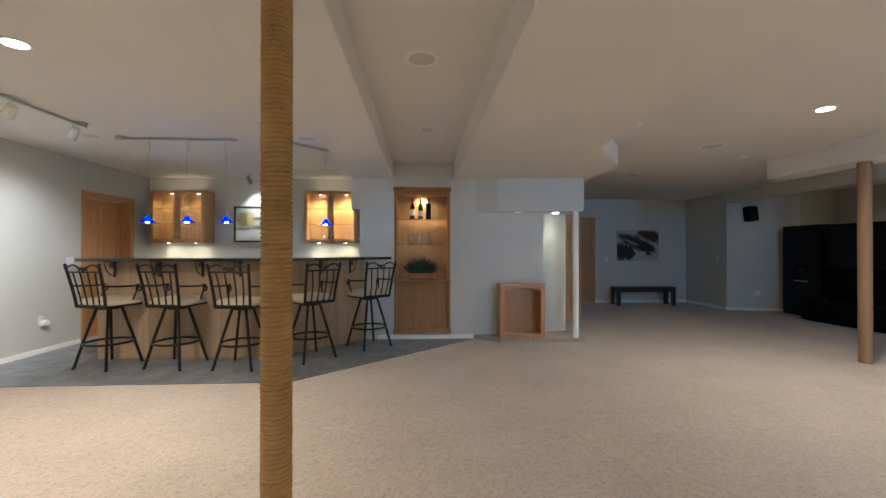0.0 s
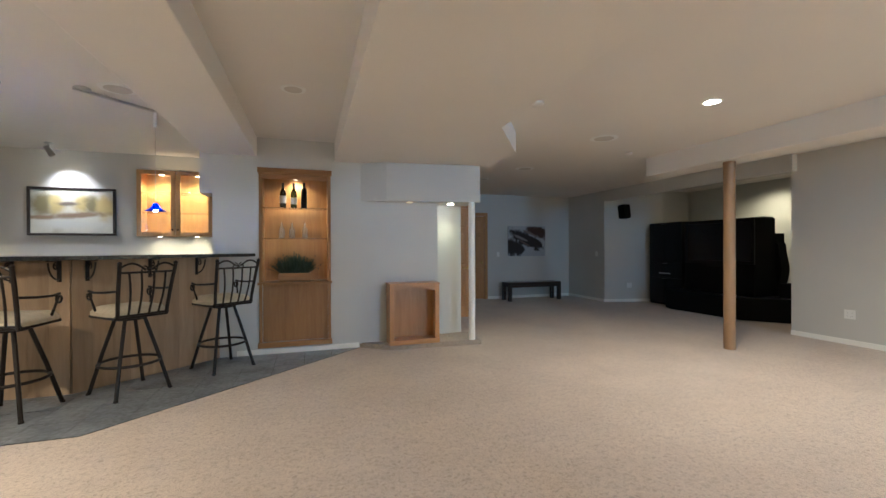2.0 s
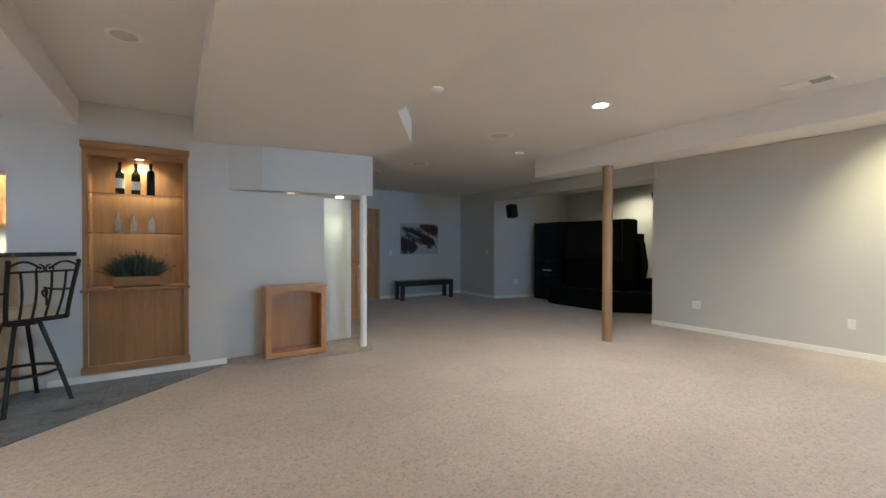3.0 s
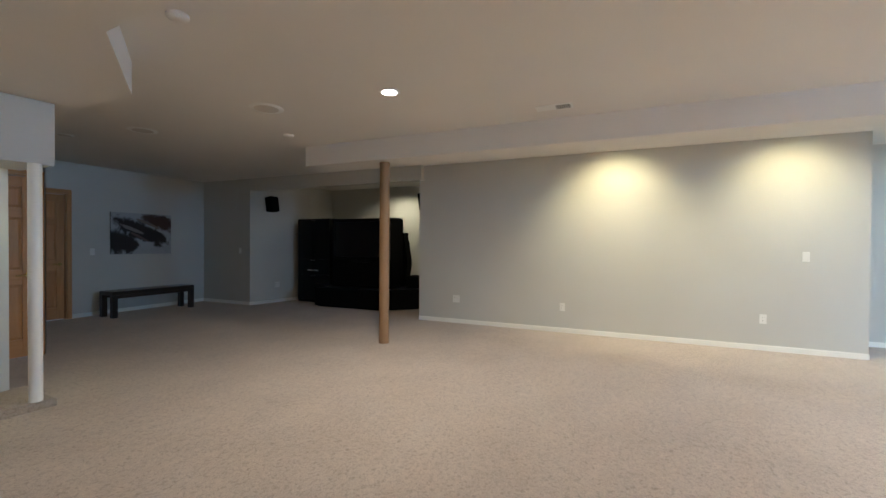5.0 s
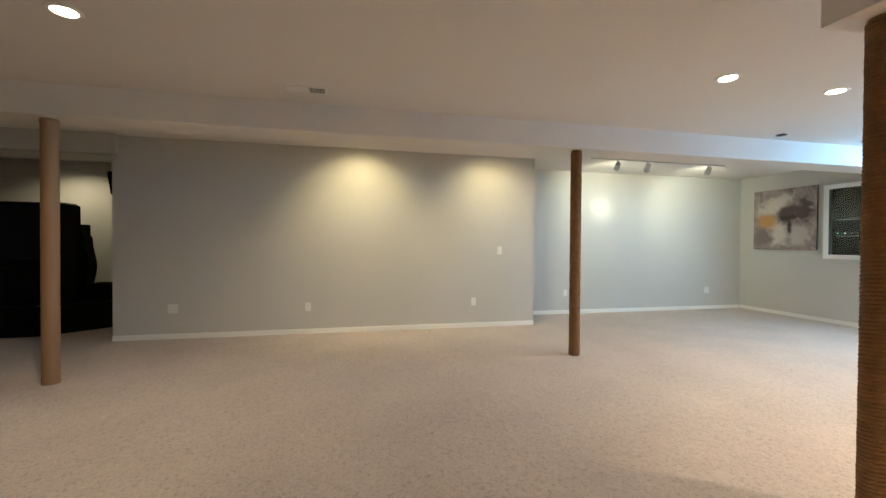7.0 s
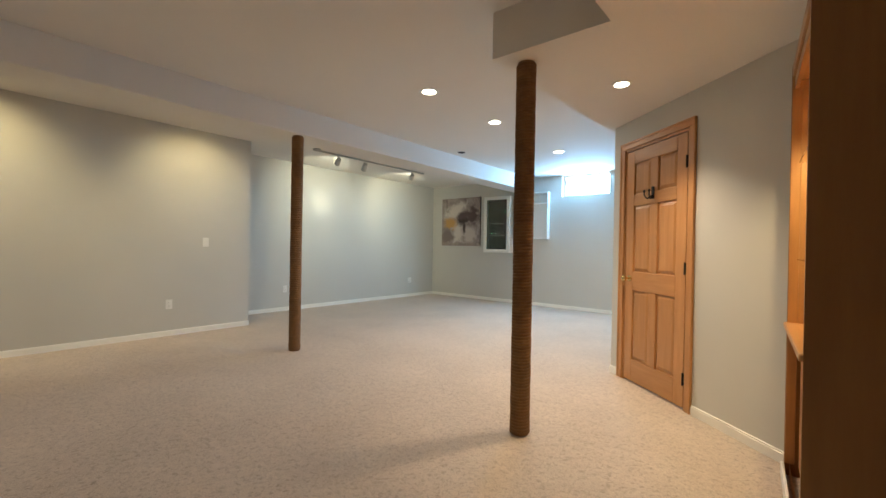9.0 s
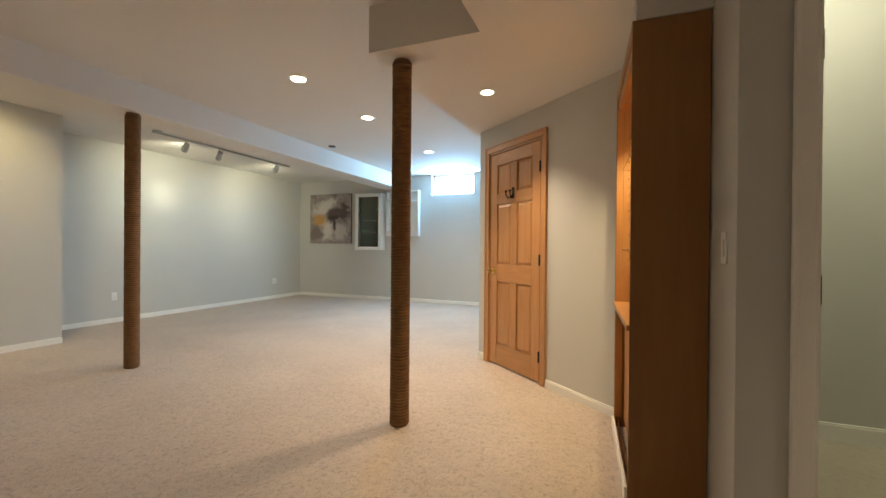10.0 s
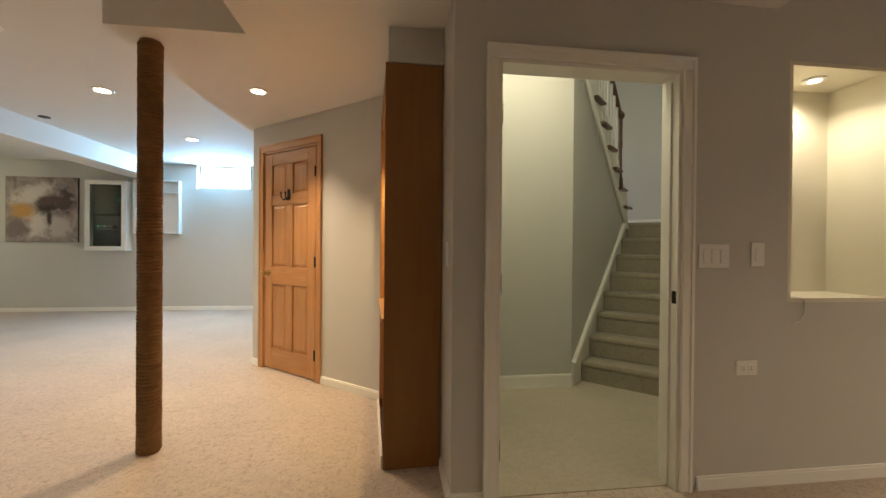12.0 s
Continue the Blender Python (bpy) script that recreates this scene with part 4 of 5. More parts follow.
nook = thing("wooden_box", pose(2.375, 8.475, 0.0605), "honey-oak box with arched open front on the hearth", "box")
W, H, D = 0.635, 0.765, 0.26
for x0, x1 in ((0, 0.02), (W - 0.02, W)):
    bm = bmesh.new()
    box(bm, x0, 0.02, 0, x1, D, H - 0.02)
    part("side", bm, M_OAK, nook)
bm = bmesh.new()
box(bm, -0.005, -0.012, H - 0.022, W + 0.005, D, H, 0.004)
part("top", bm, M_OAKX, nook)
bm = bmesh.new()
box(bm, 0.02, 0.02, 0.0, W - 0.02, D - 0.02, 0.05)
part("bottom", bm, M_OAKX, nook)
bm = bmesh.new()
box(bm, 0.02, D - 0.018, 0.05, W - 0.02, D, H - 0.022)
part("back", bm, M_OAK, nook)
for x0, x1 in ((0, 0.055), (W - 0.055, W)):
    bm = bmesh.new()
    box(bm, x0, 0, 0.06, x1, 0.02, H - 0.0225, 0.003)
    part("front_stile", bm, M_OAK, nook)
bm = bmesh.new()
box(bm, -0.004, -0.008, 0.0, W + 0.004, 0.02, 0.0595, 0.004)
part("front_rail", bm, M_OAKX, nook)
bm = bmesh.new()
n = 14
rowa = [[bm.verts.new((0.055 + (W - 0.11) * i / n, y, H - 0.105 + 0.05 * (1 - (2 * i / n - 1) ** 2))) for i in range(n + 1)] + [bm.verts.new((W - 0.055, y, H - 0.0225)), bm.verts.new((0.055, y, H - 0.0225))] for y in (0.001, 0.02)]
for row in rowa:
    bm.faces.new(row)
for i in range(n):
    bm.faces.new((rowa[0][i], rowa[0][i + 1], rowa[1][i + 1], rowa[1][i]))
part("arched_rail", bm, M_OAKX, nook)

# ---------------------------------------------------------------- pictures
def art_material(name, colours, scale=2.2, seed=0.0, rough=0.6, tilt=(1, 1, 1)):
    """Brushed abstract colour fields."""
    mat = bpy.data.materials.new(name)
    mat.use_nodes = True
    nodes, links = mat.node_tree.nodes, mat.node_tree.links
    bsdf = nodes["Principled BSDF"]
    where, place = nodes.new("ShaderNodeTexCoord"), nodes.new("ShaderNodeMapping")
    place.inputs["Location"].default_value, place.inputs["Scale"].default_value = (seed, seed * 0.7, seed * 1.3), tilt
    fields, strokes = nodes.new("ShaderNodeTexNoise"), nodes.new("ShaderNodeTexNoise")
    fields.inputs["Scale"].default_value, fields.inputs["Detail"].default_value, fields.inputs["Distortion"].default_value = scale, 3, 1.2
    strokes.inputs["Scale"].default_value, strokes.inputs["Detail"].default_value = scale * 12, 4
    links.new(where.outputs["Object"], place.inputs["Vector"])
    for tex in (fields, strokes):
        links.new(place.outputs[0], tex.inputs["Vector"])
    mix = nodes.new("ShaderNodeMath")
    mix.operation, mix.inputs[1].default_value = "MULTIPLY_ADD", 0.16
    links.new(strokes.outputs["Fac"], mix.inputs[0]), links.new(fields.outputs["Fac"], mix.inputs[2])
    ramp = nodes.new("ShaderNodeValToRGB")
    while len(ramp.color_ramp.elements) < len(colours):
        ramp.color_ramp.elements.new(0.5)
    for i, c in enumerate(colours):
        ramp.color_ramp.elements[i].position = 0.36 + 0.42 * i / (len(colours) - 1)
        ramp.color_ramp.elements[i].color = (*c, 1)
    links.new(mix.outputs[0], ramp.inputs[0]), links.new(ramp.outputs[0], bsdf.inputs["Base Color"])
    bsdf.inputs["Roughness"].default_value = rough
    relief = nodes.new("ShaderNodeBump")
    relief.inputs["Strength"].default_value, relief.inputs["Distance"].default_value = 0.3, 0.003
    links.new(strokes.outputs["Fac"], relief.inputs["Height"]), links.new(relief.outputs[0], bsdf.inputs["Normal"])
    return mat


def painting(name, ground, fields, w, h, seed=0.0, ragged=0.55, soft=0.5):
    """A painted picture w by h: soft-edged colour fields (x, z, half width, half height, colour, tilt) brushed over a mottled ground."""
    mat = art_material(name, ground, 2.6, seed)
    nodes, links = mat.node_tree.nodes, mat.node_tree.links
    bsdf = nodes["Principled BSDF"]
    base = bsdf.inputs["Base Color"].links[0].from_socket
    where = nodes.new("ShaderNodeTexCoord")
    wisp = nodes.new("ShaderNodeTexNoise")
    wisp.inputs["Scale"].default_value, wisp.inputs["Detail"].default_value, wisp.inputs["Distortion"].default_value = 7.0, 5, 0.8
    links.new(where.outputs["Object"], wisp.inputs["Vector"])
    for cx, cz, rx, rz, colour, tilt in fields:
        move, turn, size = nodes.new("ShaderNodeMapping"), nodes.new("ShaderNodeMapping"), nodes.new("ShaderNodeVectorMath")
        move.inputs["Location"].default_value = (-cx * w, 0, -cz * h)
        turn.inputs["Scale"].default_value = (1 / (rx * w), 0, 1 / (rz * h))
        turn.vector_type = "POINT"
        spin = nodes.new("ShaderNodeVectorRotate")
        spin.rotation_type = "Y_AXIS"
        spin.inputs["Angle"].default_value = radians(tilt)
        size.operation = "LENGTH"
        links.new(where.outputs["Object"], move.inputs["Vector"]), links.new(move.outputs[0], spin.inputs["Vector"])
        links.new(spin.outputs[0], turn.inputs["Vector"]), links.new(turn.outputs[0], size.inputs[0])
        rough = nodes.new("ShaderNodeMath")
        rough.operation, rough.inputs[1].default_value = "MULTIPLY_ADD", ragged * 2
        links.new(wisp.outputs["Fac"], rough.inputs[0]), links.new(size.outputs["Value"], rough.inputs[2])
        edge = nodes.new("ShaderNodeMapRange")
        edge.interpolation_type = "SMOOTHSTEP"
        edge.inputs["From Min"].default_value, edge.inputs["From Max"].default_value = 0.95 + soft + ragged * 0.95, 0.95 - soft + ragged * 0.95
        links.new(rough.outputs[0], edge.inputs["Value"])
        mix = nodes.new("ShaderNodeMix")
        mix.data_type = "RGBA"
        links.new(edge.outputs[0], mix.inputs["Factor"]), links.new(base, mix.inputs["A"])
        mix.inputs["B"].default_value = (*colour, 1)
        base = mix.outputs["Result"]
    links.new(base, bsdf.inputs["Base Color"])
    return mat


def canvas(m, w, h, material, label, deep=0.035, name="canvas_painting"):
    """A stretched canvas, x across, z up, its face at local y = -deep."""
    ob = thing(name, m, label, "painting")
    bm = bmesh.new()
    box(bm, 0, -deep, 0, w, -deep + 0.008, h, 0.003)
    part("canvas", bm, material, ob)
    for x0, z0, x1, z1 in ((0.001, 0.001, w - 0.001, 0.03), (0.001, h - 0.03, w - 0.001, h - 0.001), (0.001, 0.0305, 0.03, h - 0.0305), (w - 0.03, 0.0305, w - 0.001, h - 0.0305)):
        bm = bmesh.new()
        box(bm, x0, -deep + 0.0085, z0, x1, -0.001, z1)
        part("stretcher_bar", bm, M_DARKWOOD, ob, "dark wrapped canvas edge")
    return ob


PALE, OCHRE, UMBER, MAUVE = (0.60, 0.55, 0.50), (0.52, 0.29, 0.09), (0.045, 0.028, 0.025), (0.20, 0.155, 0.145)
# abstract canvas on the south wall (facing north: local x runs west)
MAUVES = [(0.13, 0.10, 0.095), (0.24, 0.19, 0.175), (0.36, 0.31, 0.28), (0.26, 0.21, 0.20), (0.42, 0.37, 0.33)]
canvas(pose(8.56, SOUTH, 1.185, 0, 0, 180), 1.10, 1.10, painting("abstract_mauve", MAUVES, [
    (0.36, 0.74, 0.30, 0.15, PALE, 20), (0.40, 0.28, 0.22, 0.24, PALE, 0), (0.74, 0.24, 0.20, 0.16, (0.50, 0.45, 0.42), 0), (0.16, 0.22, 0.16, 0.2, MAUVE, 0),
    (0.24, 0.47, 0.19, 0.12, OCHRE, 0), (0.60, 0.54, 0.20, 0.11, UMBER, 20), (0.80, 0.62, 0.15, 0.20, (0.09, 0.06, 0.055), 0), (0.60, 0.36, 0.04, 0.13, UMBER, 0), (0.66, 0.66, 0.22, 0.10, (0.10, 0.065, 0.06), 10)], 1.10, 1.10, 3.1, 1.0, 0.42),
    "square abstract canvas in mauve, brown, white and ochre")
# dark swirl on the far wall
GREYS = [(0.34, 0.35, 0.37), (0.42, 0.43, 0.45), (0.38, 0.39, 0.41)]
INK, RUST = (0.012, 0.007, 0.007), (0.05, 0.022, 0.016)
canvas(pose(6.155, FAR, 1.05), 1.06, 0.76, painting("dark_swirl", GREYS, [
    (0.15, 0.28, 0.30, 0.30, INK, -25), (0.48, 0.55, 0.50, 0.22, INK, -22), (0.80, 0.80, 0.30, 0.20, RUST, -20), (0.78, 0.45, 0.14, 0.10, INK, -40),
    (0.34, 0.60, 0.22, 0.045, (0.22, 0.19, 0.18), -22), (0.62, 0.74, 0.22, 0.035, (0.20, 0.15, 0.13), -22), (0.45, 0.42, 0.20, 0.03, (0.12, 0.08, 0.07), -28)], 1.06, 0.76, 8.0, 0.7, 0.22),
    "wide canvas of dark brown and black swirls on grey", 0.03)
# framed landscape above the back bar
TREE, GOLD, BANK = (0.17, 0.145, 0.07), (0.46, 0.36, 0.15), (0.24, 0.17, 0.11)
land = canvas(pose(-2.01, BAR - 0.012, 1.475), 0.90, 0.575, painting("lake_landscape", [(0.46, 0.45, 0.38), (0.58, 0.57, 0.50), (0.52, 0.52, 0.47)], [
    (0.14, 0.66, 0.16, 0.30, TREE, 0), (0.30, 0.66, 0.10, 0.22, GOLD, 0), (0.62, 0.68, 0.12, 0.24, GOLD, 0), (0.74, 0.66, 0.10, 0.26, TREE, 0), (0.90, 0.64, 0.13, 0.30, GOLD, 0),
    (0.60, 0.42, 0.34, 0.07, BANK, 4), (0.44, 0.68, 0.14, 0.05, (0.15, 0.12, 0.10), 0), (0.12, 0.36, 0.18, 0.05, BANK, 0), (0.45, 0.20, 0.4, 0.10, (0.56, 0.56, 0.52), 0)], 0.90, 0.575, 7.0),
    "framed autumn lake landscape in cream and olive", 0.012, "framed_picture")
for x0, z0, x1, z1 in ((-0.03, -0.03, 0.93, 0.0), (-0.03, 0.575, 0.93, 0.605), (-0.03, 0.0005, 0.0, 0.5745), (0.90, 0.0005, 0.93, 0.5745)):
    bm = bmesh.new()
    box(bm, x0, -0.03, z0, x1, 0.010, z1, 0.004)
    part("frame_bar", bm, M_DARKWOOD, land, "dark wooden frame")

# ---------------------------------------------------------------- back bar
def bar_cabinet(m, w, h, deep, label, end):
    ob = thing("glazed_cabinet", m, label, "wall cabinet", "glazed cabinets behind the bar")
    for x0, x1 in ((0, 0.018), (w - 0.018, w)):
        bm = bmesh.new()
        box(bm, x0, 0.02, 0, x1, deep, h)
        part("side", bm, end if x0 else M_MAPLE, ob)
    for z0, z1 in ((0, 0.018), (h - 0.018, h)):
        bm = bmesh.new()
        box(bm, 0.018, 0.02, z0, w - 0.018, deep, z1)
        part("end_panel", bm, M_MAPLEX, ob)
    bm = bmesh.new()
    box(bm, 0.018, deep - 0.012, 0.018, w - 0.018, deep, h - 0.018)
    part("back_panel", bm, M_MAPLE, ob)
    # unseen strip, assumed from the warm glow above the cabinets
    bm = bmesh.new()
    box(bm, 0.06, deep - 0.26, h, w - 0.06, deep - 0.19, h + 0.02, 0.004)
    part("top_light", bm, M_WHITE, ob, "slim light strip assumed on top of the cabinet")
    for z in (0.36 * h, 0.66 * h):
        bm = bmesh.new()
        box(bm, 0.02, 0.04, z, w - 0.02, deep - 0.014, z + 0.008)
        part("glass_shelf", bm, M_GLASS, ob).visible_shadow = False
    for k in range(2):
        a, b = k * w / 2 + 0.002, (k + 1) * w / 2 - 0.002
        bm = bmesh.new()
        box(bm, a, 0, 0.002, a + 0.055, 0.02, h - 0.002, 0.003)
        box(bm, b - 0.055, 0, 0.002, b, 0.02, h - 0.002, 0.003)
        box(bm, a + 0.0555, 0, 0.002, b - 0.0555, 0.02, 0.06, 0.003)
        box(bm, a + 0.0555, 0, h - 0.06, b - 0.0555, 0.02, h - 0.002, 0.003)
        leaf = part("glazed_door", bm, M_MAPLE, ob, "oak door frame with a clear pane")
        bm = bmesh.new()
        box(bm, a + 0.05, 0.009, 0.055, b - 0.05, 0.013, h - 0.055)
        part("pane", bm, M_GLASS, leaf).visible_shadow = False
        bm = bmesh.new()
        rod(bm, (b - 0.03 if k == 0 else a + 0.03, 0, 0.09), (b - 0.03 if k == 0 else a + 0.03, -0.022, 0.09), 0.009, 0.013, 10)
        part("knob", bm, M_IRON, leaf)
        bm = bmesh.new()
        rod(bm, ((a + b) / 2, deep * 0.7, h - 0.034), ((a + b) / 2, deep * 0.7, h - 0.0185), 0.032, sides=20)
        part("puck_light", bm, M_PUCK, ob, "small round puck light")
        bm = bmesh.new()
        rod(bm, ((a + b) / 2, deep * 0.45, -0.007), ((a + b) / 2, deep * 0.45, -0.0005), 0.024, sides=20)
        part("under_light", bm, M_PUCK, ob, "small round light under the cabinet")
    return ob


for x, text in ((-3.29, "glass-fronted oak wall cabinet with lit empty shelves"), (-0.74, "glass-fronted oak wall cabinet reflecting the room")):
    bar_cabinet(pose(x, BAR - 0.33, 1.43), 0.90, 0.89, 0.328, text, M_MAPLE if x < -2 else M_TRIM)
    # lamp added for the glow of the assumed strip on top
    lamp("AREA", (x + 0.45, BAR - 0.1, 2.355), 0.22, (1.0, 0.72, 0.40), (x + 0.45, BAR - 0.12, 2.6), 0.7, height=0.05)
    for k in (0.225, 0.675):
        lamp("SPOT", (x + k, BAR - 0.185, 2.25), 1.9 if x < -2 else 6.5, (1.0, 0.80, 0.36), (x + k, BAR - 0.17, 1), 0.03, 150)
        lamp("SPOT", (x + k, BAR - 0.24, 1.41), 4.5, (1.0, 0.80, 0.46), (x + k, BAR - 0.12, 0.9), 0.03, 168, 1.0)


def track(m, length, label, material=M_STEEL):
    ob = thing("light_track", m, label, "track light")
    bm = bmesh.new()
    box(bm, 0, -0.014, -0.035, length, 0.014, -0.012, 0.003)
    part("rail", bm, material, ob)
    bm = bmesh.new()
    turned(bm, [(0.055, -0.0005), (0.06, -0.006), (0.05, -0.02), (0.02, -0.026)], 24, (0.06, 0, 0))
    part("canopy", bm, material, ob, smooth=True)
    bm = bmesh.new()
    for x in (length * 0.35, length * 0.95):
        rod(bm, (x, 0, -0.014), (x, 0, 0), 0.006, sides=8)
    part("standoff", bm, material, ob)
    return ob


def spot_head(ob, place, target, material=M_STEEL, size=0.045, glass=M_CAN):
    """A cylinder spot on a stem under the track, aimed at the target (both in the world)."""
    base = ob.matrix_world.inverted()
    hang = Vector(place) + Vector((0, 0, -0.09))
    way = (Vector(target) - hang).normalized()
    bm = bmesh.new()
    rod(bm, place, hang, 0.008, sides=8)
    rod(bm, hang - way * 0.055, hang + way * 0.07, size * 0.8, size, 24)
    bm.transform(base)
    head = part("spot_head", bm, material, ob, "cylindrical spot head", True)
    bm = bmesh.new()
    rod(bm, hang + way * 0.0695, hang + way * 0.0715, size * 0.88, sides=24)
    bm.transform(base)
    part("lens", bm, glass, head)
    return hang + way * 0.085


def pendant(ob, x, y, z):
    """A flared cobalt glass shade on a thin cord."""
    base = ob.matrix_world.inverted()
    lampo = thing("pendant_lamp", pose(x, y, z), "flared cobalt-blue glass pendant on a thin cord", "pendant lamp", "blue pendants above the bar")
    bm = bmesh.new()
    rod(bm, (0, 0, 0.05), (0, 0, CEILING - z - 0.16), 0.0022, sides=6)
    part("cord", bm, M_STEEL, lampo)
    bm = bmesh.new()
    rod(bm, (0, 0, CEILING - z - 0.17), (0, 0, CEILING - z - 0.034), 0.017, sides=14)
    part("transformer", bm, M_WHITE, lampo, "white cylindrical adapter")
    bm = bmesh.new()
    prof = [(0.018, 0.055), (0.026, 0.035), (0.042, 0.012), (0.066, -0.006), (0.088, -0.014)]
    sides = 28
    rings = [[bm.verts.new((r * math.cos(k * math.tau / sides), r * math.sin(k * math.tau / sides), h)) for k in range(sides)] for r, h in prof]
    for one, two in zip(rings, rings[1:]):
        for k in range(sides):
            bm.faces.new((one[k], one[(k + 1) % sides], two[(k + 1) % sides], two[k]))
    bmesh.ops.solidify(bm, geom=bm.faces[:], thickness=0.003)
    part("shade", bm, M_BLUE, lampo, "cobalt-blue glass shade", True).visible_shadow = False
    bm = bmesh.new()
    turned(bm, [(0.008, 0.0), (0.018, 0.006), (0.016, 0.03), (0.010, 0.05)], 14, (0, 0, -0.022))
    part("bulb", bm, M_PENDANT, lampo, smooth=True)
    lamp("POINT", (x, y, z - 0.012), 20.0, (0.9, 0.93, 1.0), size=0.012)


west = track(pose(-2.15, 7.12, CEILING, 0, 0, -90), 2.2, "brushed-metal light track with cylinder spots")
# two heads are known; the one at y 5.4 is added beyond the view
for y in (6.35, 6.98, 5.4):
    end = spot_head(west, (-2.15, y, CEILING - 0.03), (-3.45, y + 0.75, 1.2), M_WHITE)
    lamp("SPOT", end, 50, NEUTRAL, (-3.45, y + 0.75, 1.2), 0.03, 75, 0.8)
rail = track(pose(-2.17, 7.56, CEILING), 1.34, "slim metal light track carrying three pendants")
for x in (-1.82, -1.39, -0.955):
    pendant(rail, x, 7.56, 1.63)
rail = track(along((-0.36, 7.54), (0.085, 8.03))[0] @ pose(0, 0, CEILING), 0.66, "short metal light track carrying one pendant")
pendant(rail, 0.06, 8.01, 1.635)
spot = thing("picture_spot", pose(-1.62, BAR - 0.42, CEILING), "small ceiling spot aimed at the framed picture", "spotlight")
bm = bmesh.new()
turned(bm, [(0.045, -0.0005), (0.05, -0.008), (0.03, -0.016)], 20)
part("canopy", bm, M_STEEL, spot)
end = spot_head(spot, (-1.62, BAR - 0.42, CEILING - 0.005), (-1.58, BAR, 2.12), size=0.035)
lamp("SPOT", end, 20, (1.0, 0.92, 0.82), (-1.58, BAR, 1.90), 0.02, 84, 0.9)

# track on the beam's far side
east = track(pose(7.65, 1.14, CEILING, 0, 0, -90), 2.42, "long metal light track with three spot heads", M_GREYPL)
for y, target, power, wide in ((0.70, (8.86, 0.17, 1.92), 36, 130), (0.17, (8.86, -0.4, 1.3), 20, 130), (-0.96, (8.86, -1.75, 1.9), 37, 120)):
    end = spot_head(east, (7.65, y, CEILING - 0.03), target)
    if y > 0.5:
        lamp("SPOT", end, 32, (1.0, 0.95, 0.70), target, 0.02, 22, 0.8)
    lamp("SPOT", end, power, (1.0, 0.93, 0.60), target, 0.03, wide, 0.9)

# ---------------------------------------------------------------- plates and small wall fittings
def plate(m, label, gangs=1, kind="outlet"):
    ob = thing("wall_outlet" if kind == "outlet" else "light_switch", m, label, "outlet" if kind == "outlet" else "switch")
    w = 0.072 + 0.046 * (gangs - 1)
    bm = bmesh.new()
    box(bm, -w / 2, -0.006, -0.058, w / 2, -0.0005, 0.058, 0.0025)
    part("plate", bm, M_WHITE, ob)
    for g in range(gangs):
        x = (g - (gangs - 1) / 2) * 0.046
        if kind == "outlet":
            for z in (-0.022, 0.022):
                bm = bmesh.new()
                box(bm, x - 0.017, -0.0085, z - 0.014, x + 0.017, -0.005, z + 0.014, 0.003)
                part("socket", bm, M_WHITE, ob)
                bm = bmesh.new()
                for s in (-0.006, 0.006):
                    box(bm, x + s - 0.001, -0.009, z - 0.004, x + s + 0.001, -0.0082, z + 0.006)
                part("slots", bm, M_MATT, ob)
        else:
            bm = bmesh.new()
            box(bm, x - 0.016, -0.010, -0.033, x + 0.016, -0.005, 0.033, 0.003)
            part("rocker", bm, M_WHITE, ob)
    return ob


def facing(x, y, z, turn):
    return pose(x, y, z, 0, 0, turn)


plate(facing(EAST, 6.90, 0.39, -90), "white double outlet plate low on the grey wall", 2)
plate(facing(EAST, 5.235, 0.37, -90), "white outlet plate low on the grey wall")
plate(facing(EAST, 2.855, 0.385, -90), "white outlet plate low on the grey wall")
plate(facing(EAST, 2.45, 1.155, -90), "white switch plate on the grey wall", 1, "switch")
plate(facing(8.87, 0.87, 0.375, -90), "white outlet plate behind the rope post")
plate(facing(8.87, -2.2, 0.375, -90), "white double outlet plate near the corner", 2)
plate(facing(0.62, 3.0, 1.13, 180), "white three-gang switch plate beside the stair doorway", 3, "switch")
plate(facing(0.382, 3.0, 1.14, 180), "white single switch plate beside the display niche", 1, "switch")
cable_plate = plate(STAIRFRAME @ pose(1.9 - 0.435, 0, 0.583, 0, 90, 0), "white cable outlet plate mounted sideways")
plate(facing(1.9, 2.86, 1.13, 90), "white switch plate beside the bookcase", 1, "switch")
plate(facing(WEST, 8.58, 1.15, 90), "white switch plate beside the oak door", 2, "switch")
out = plate(facing(WEST, 8.16, 0.42, 90), "white outlet with a round plug-in device")
bm = bmesh.new()
rod(bm, (0.02, -0.03, -0.03), (0.02, -0.075, -0.03), 0.038, 0.034, 20)
box(bm, -0.02, -0.05, -0.07, 0.05, -0.009, 0.0, 0.01)
part("plug_in_device", bm, M_WHITE, out, "white plug-in air freshener")
plate(facing(5.89, FAR, 1.10, 0), "white switch plate on the shaded wall", 1, "switch")
plate(facing(7.94, 11.68, 1.11, -90), "white switch plate on the alcove stub", 1, "switch")
side_m = along((7.95, 11.4), (9.3, 11.06))[0]
plate(side_m @ pose(0.58, 0, 0.38), "grey double outlet plate in the alcove", 2)

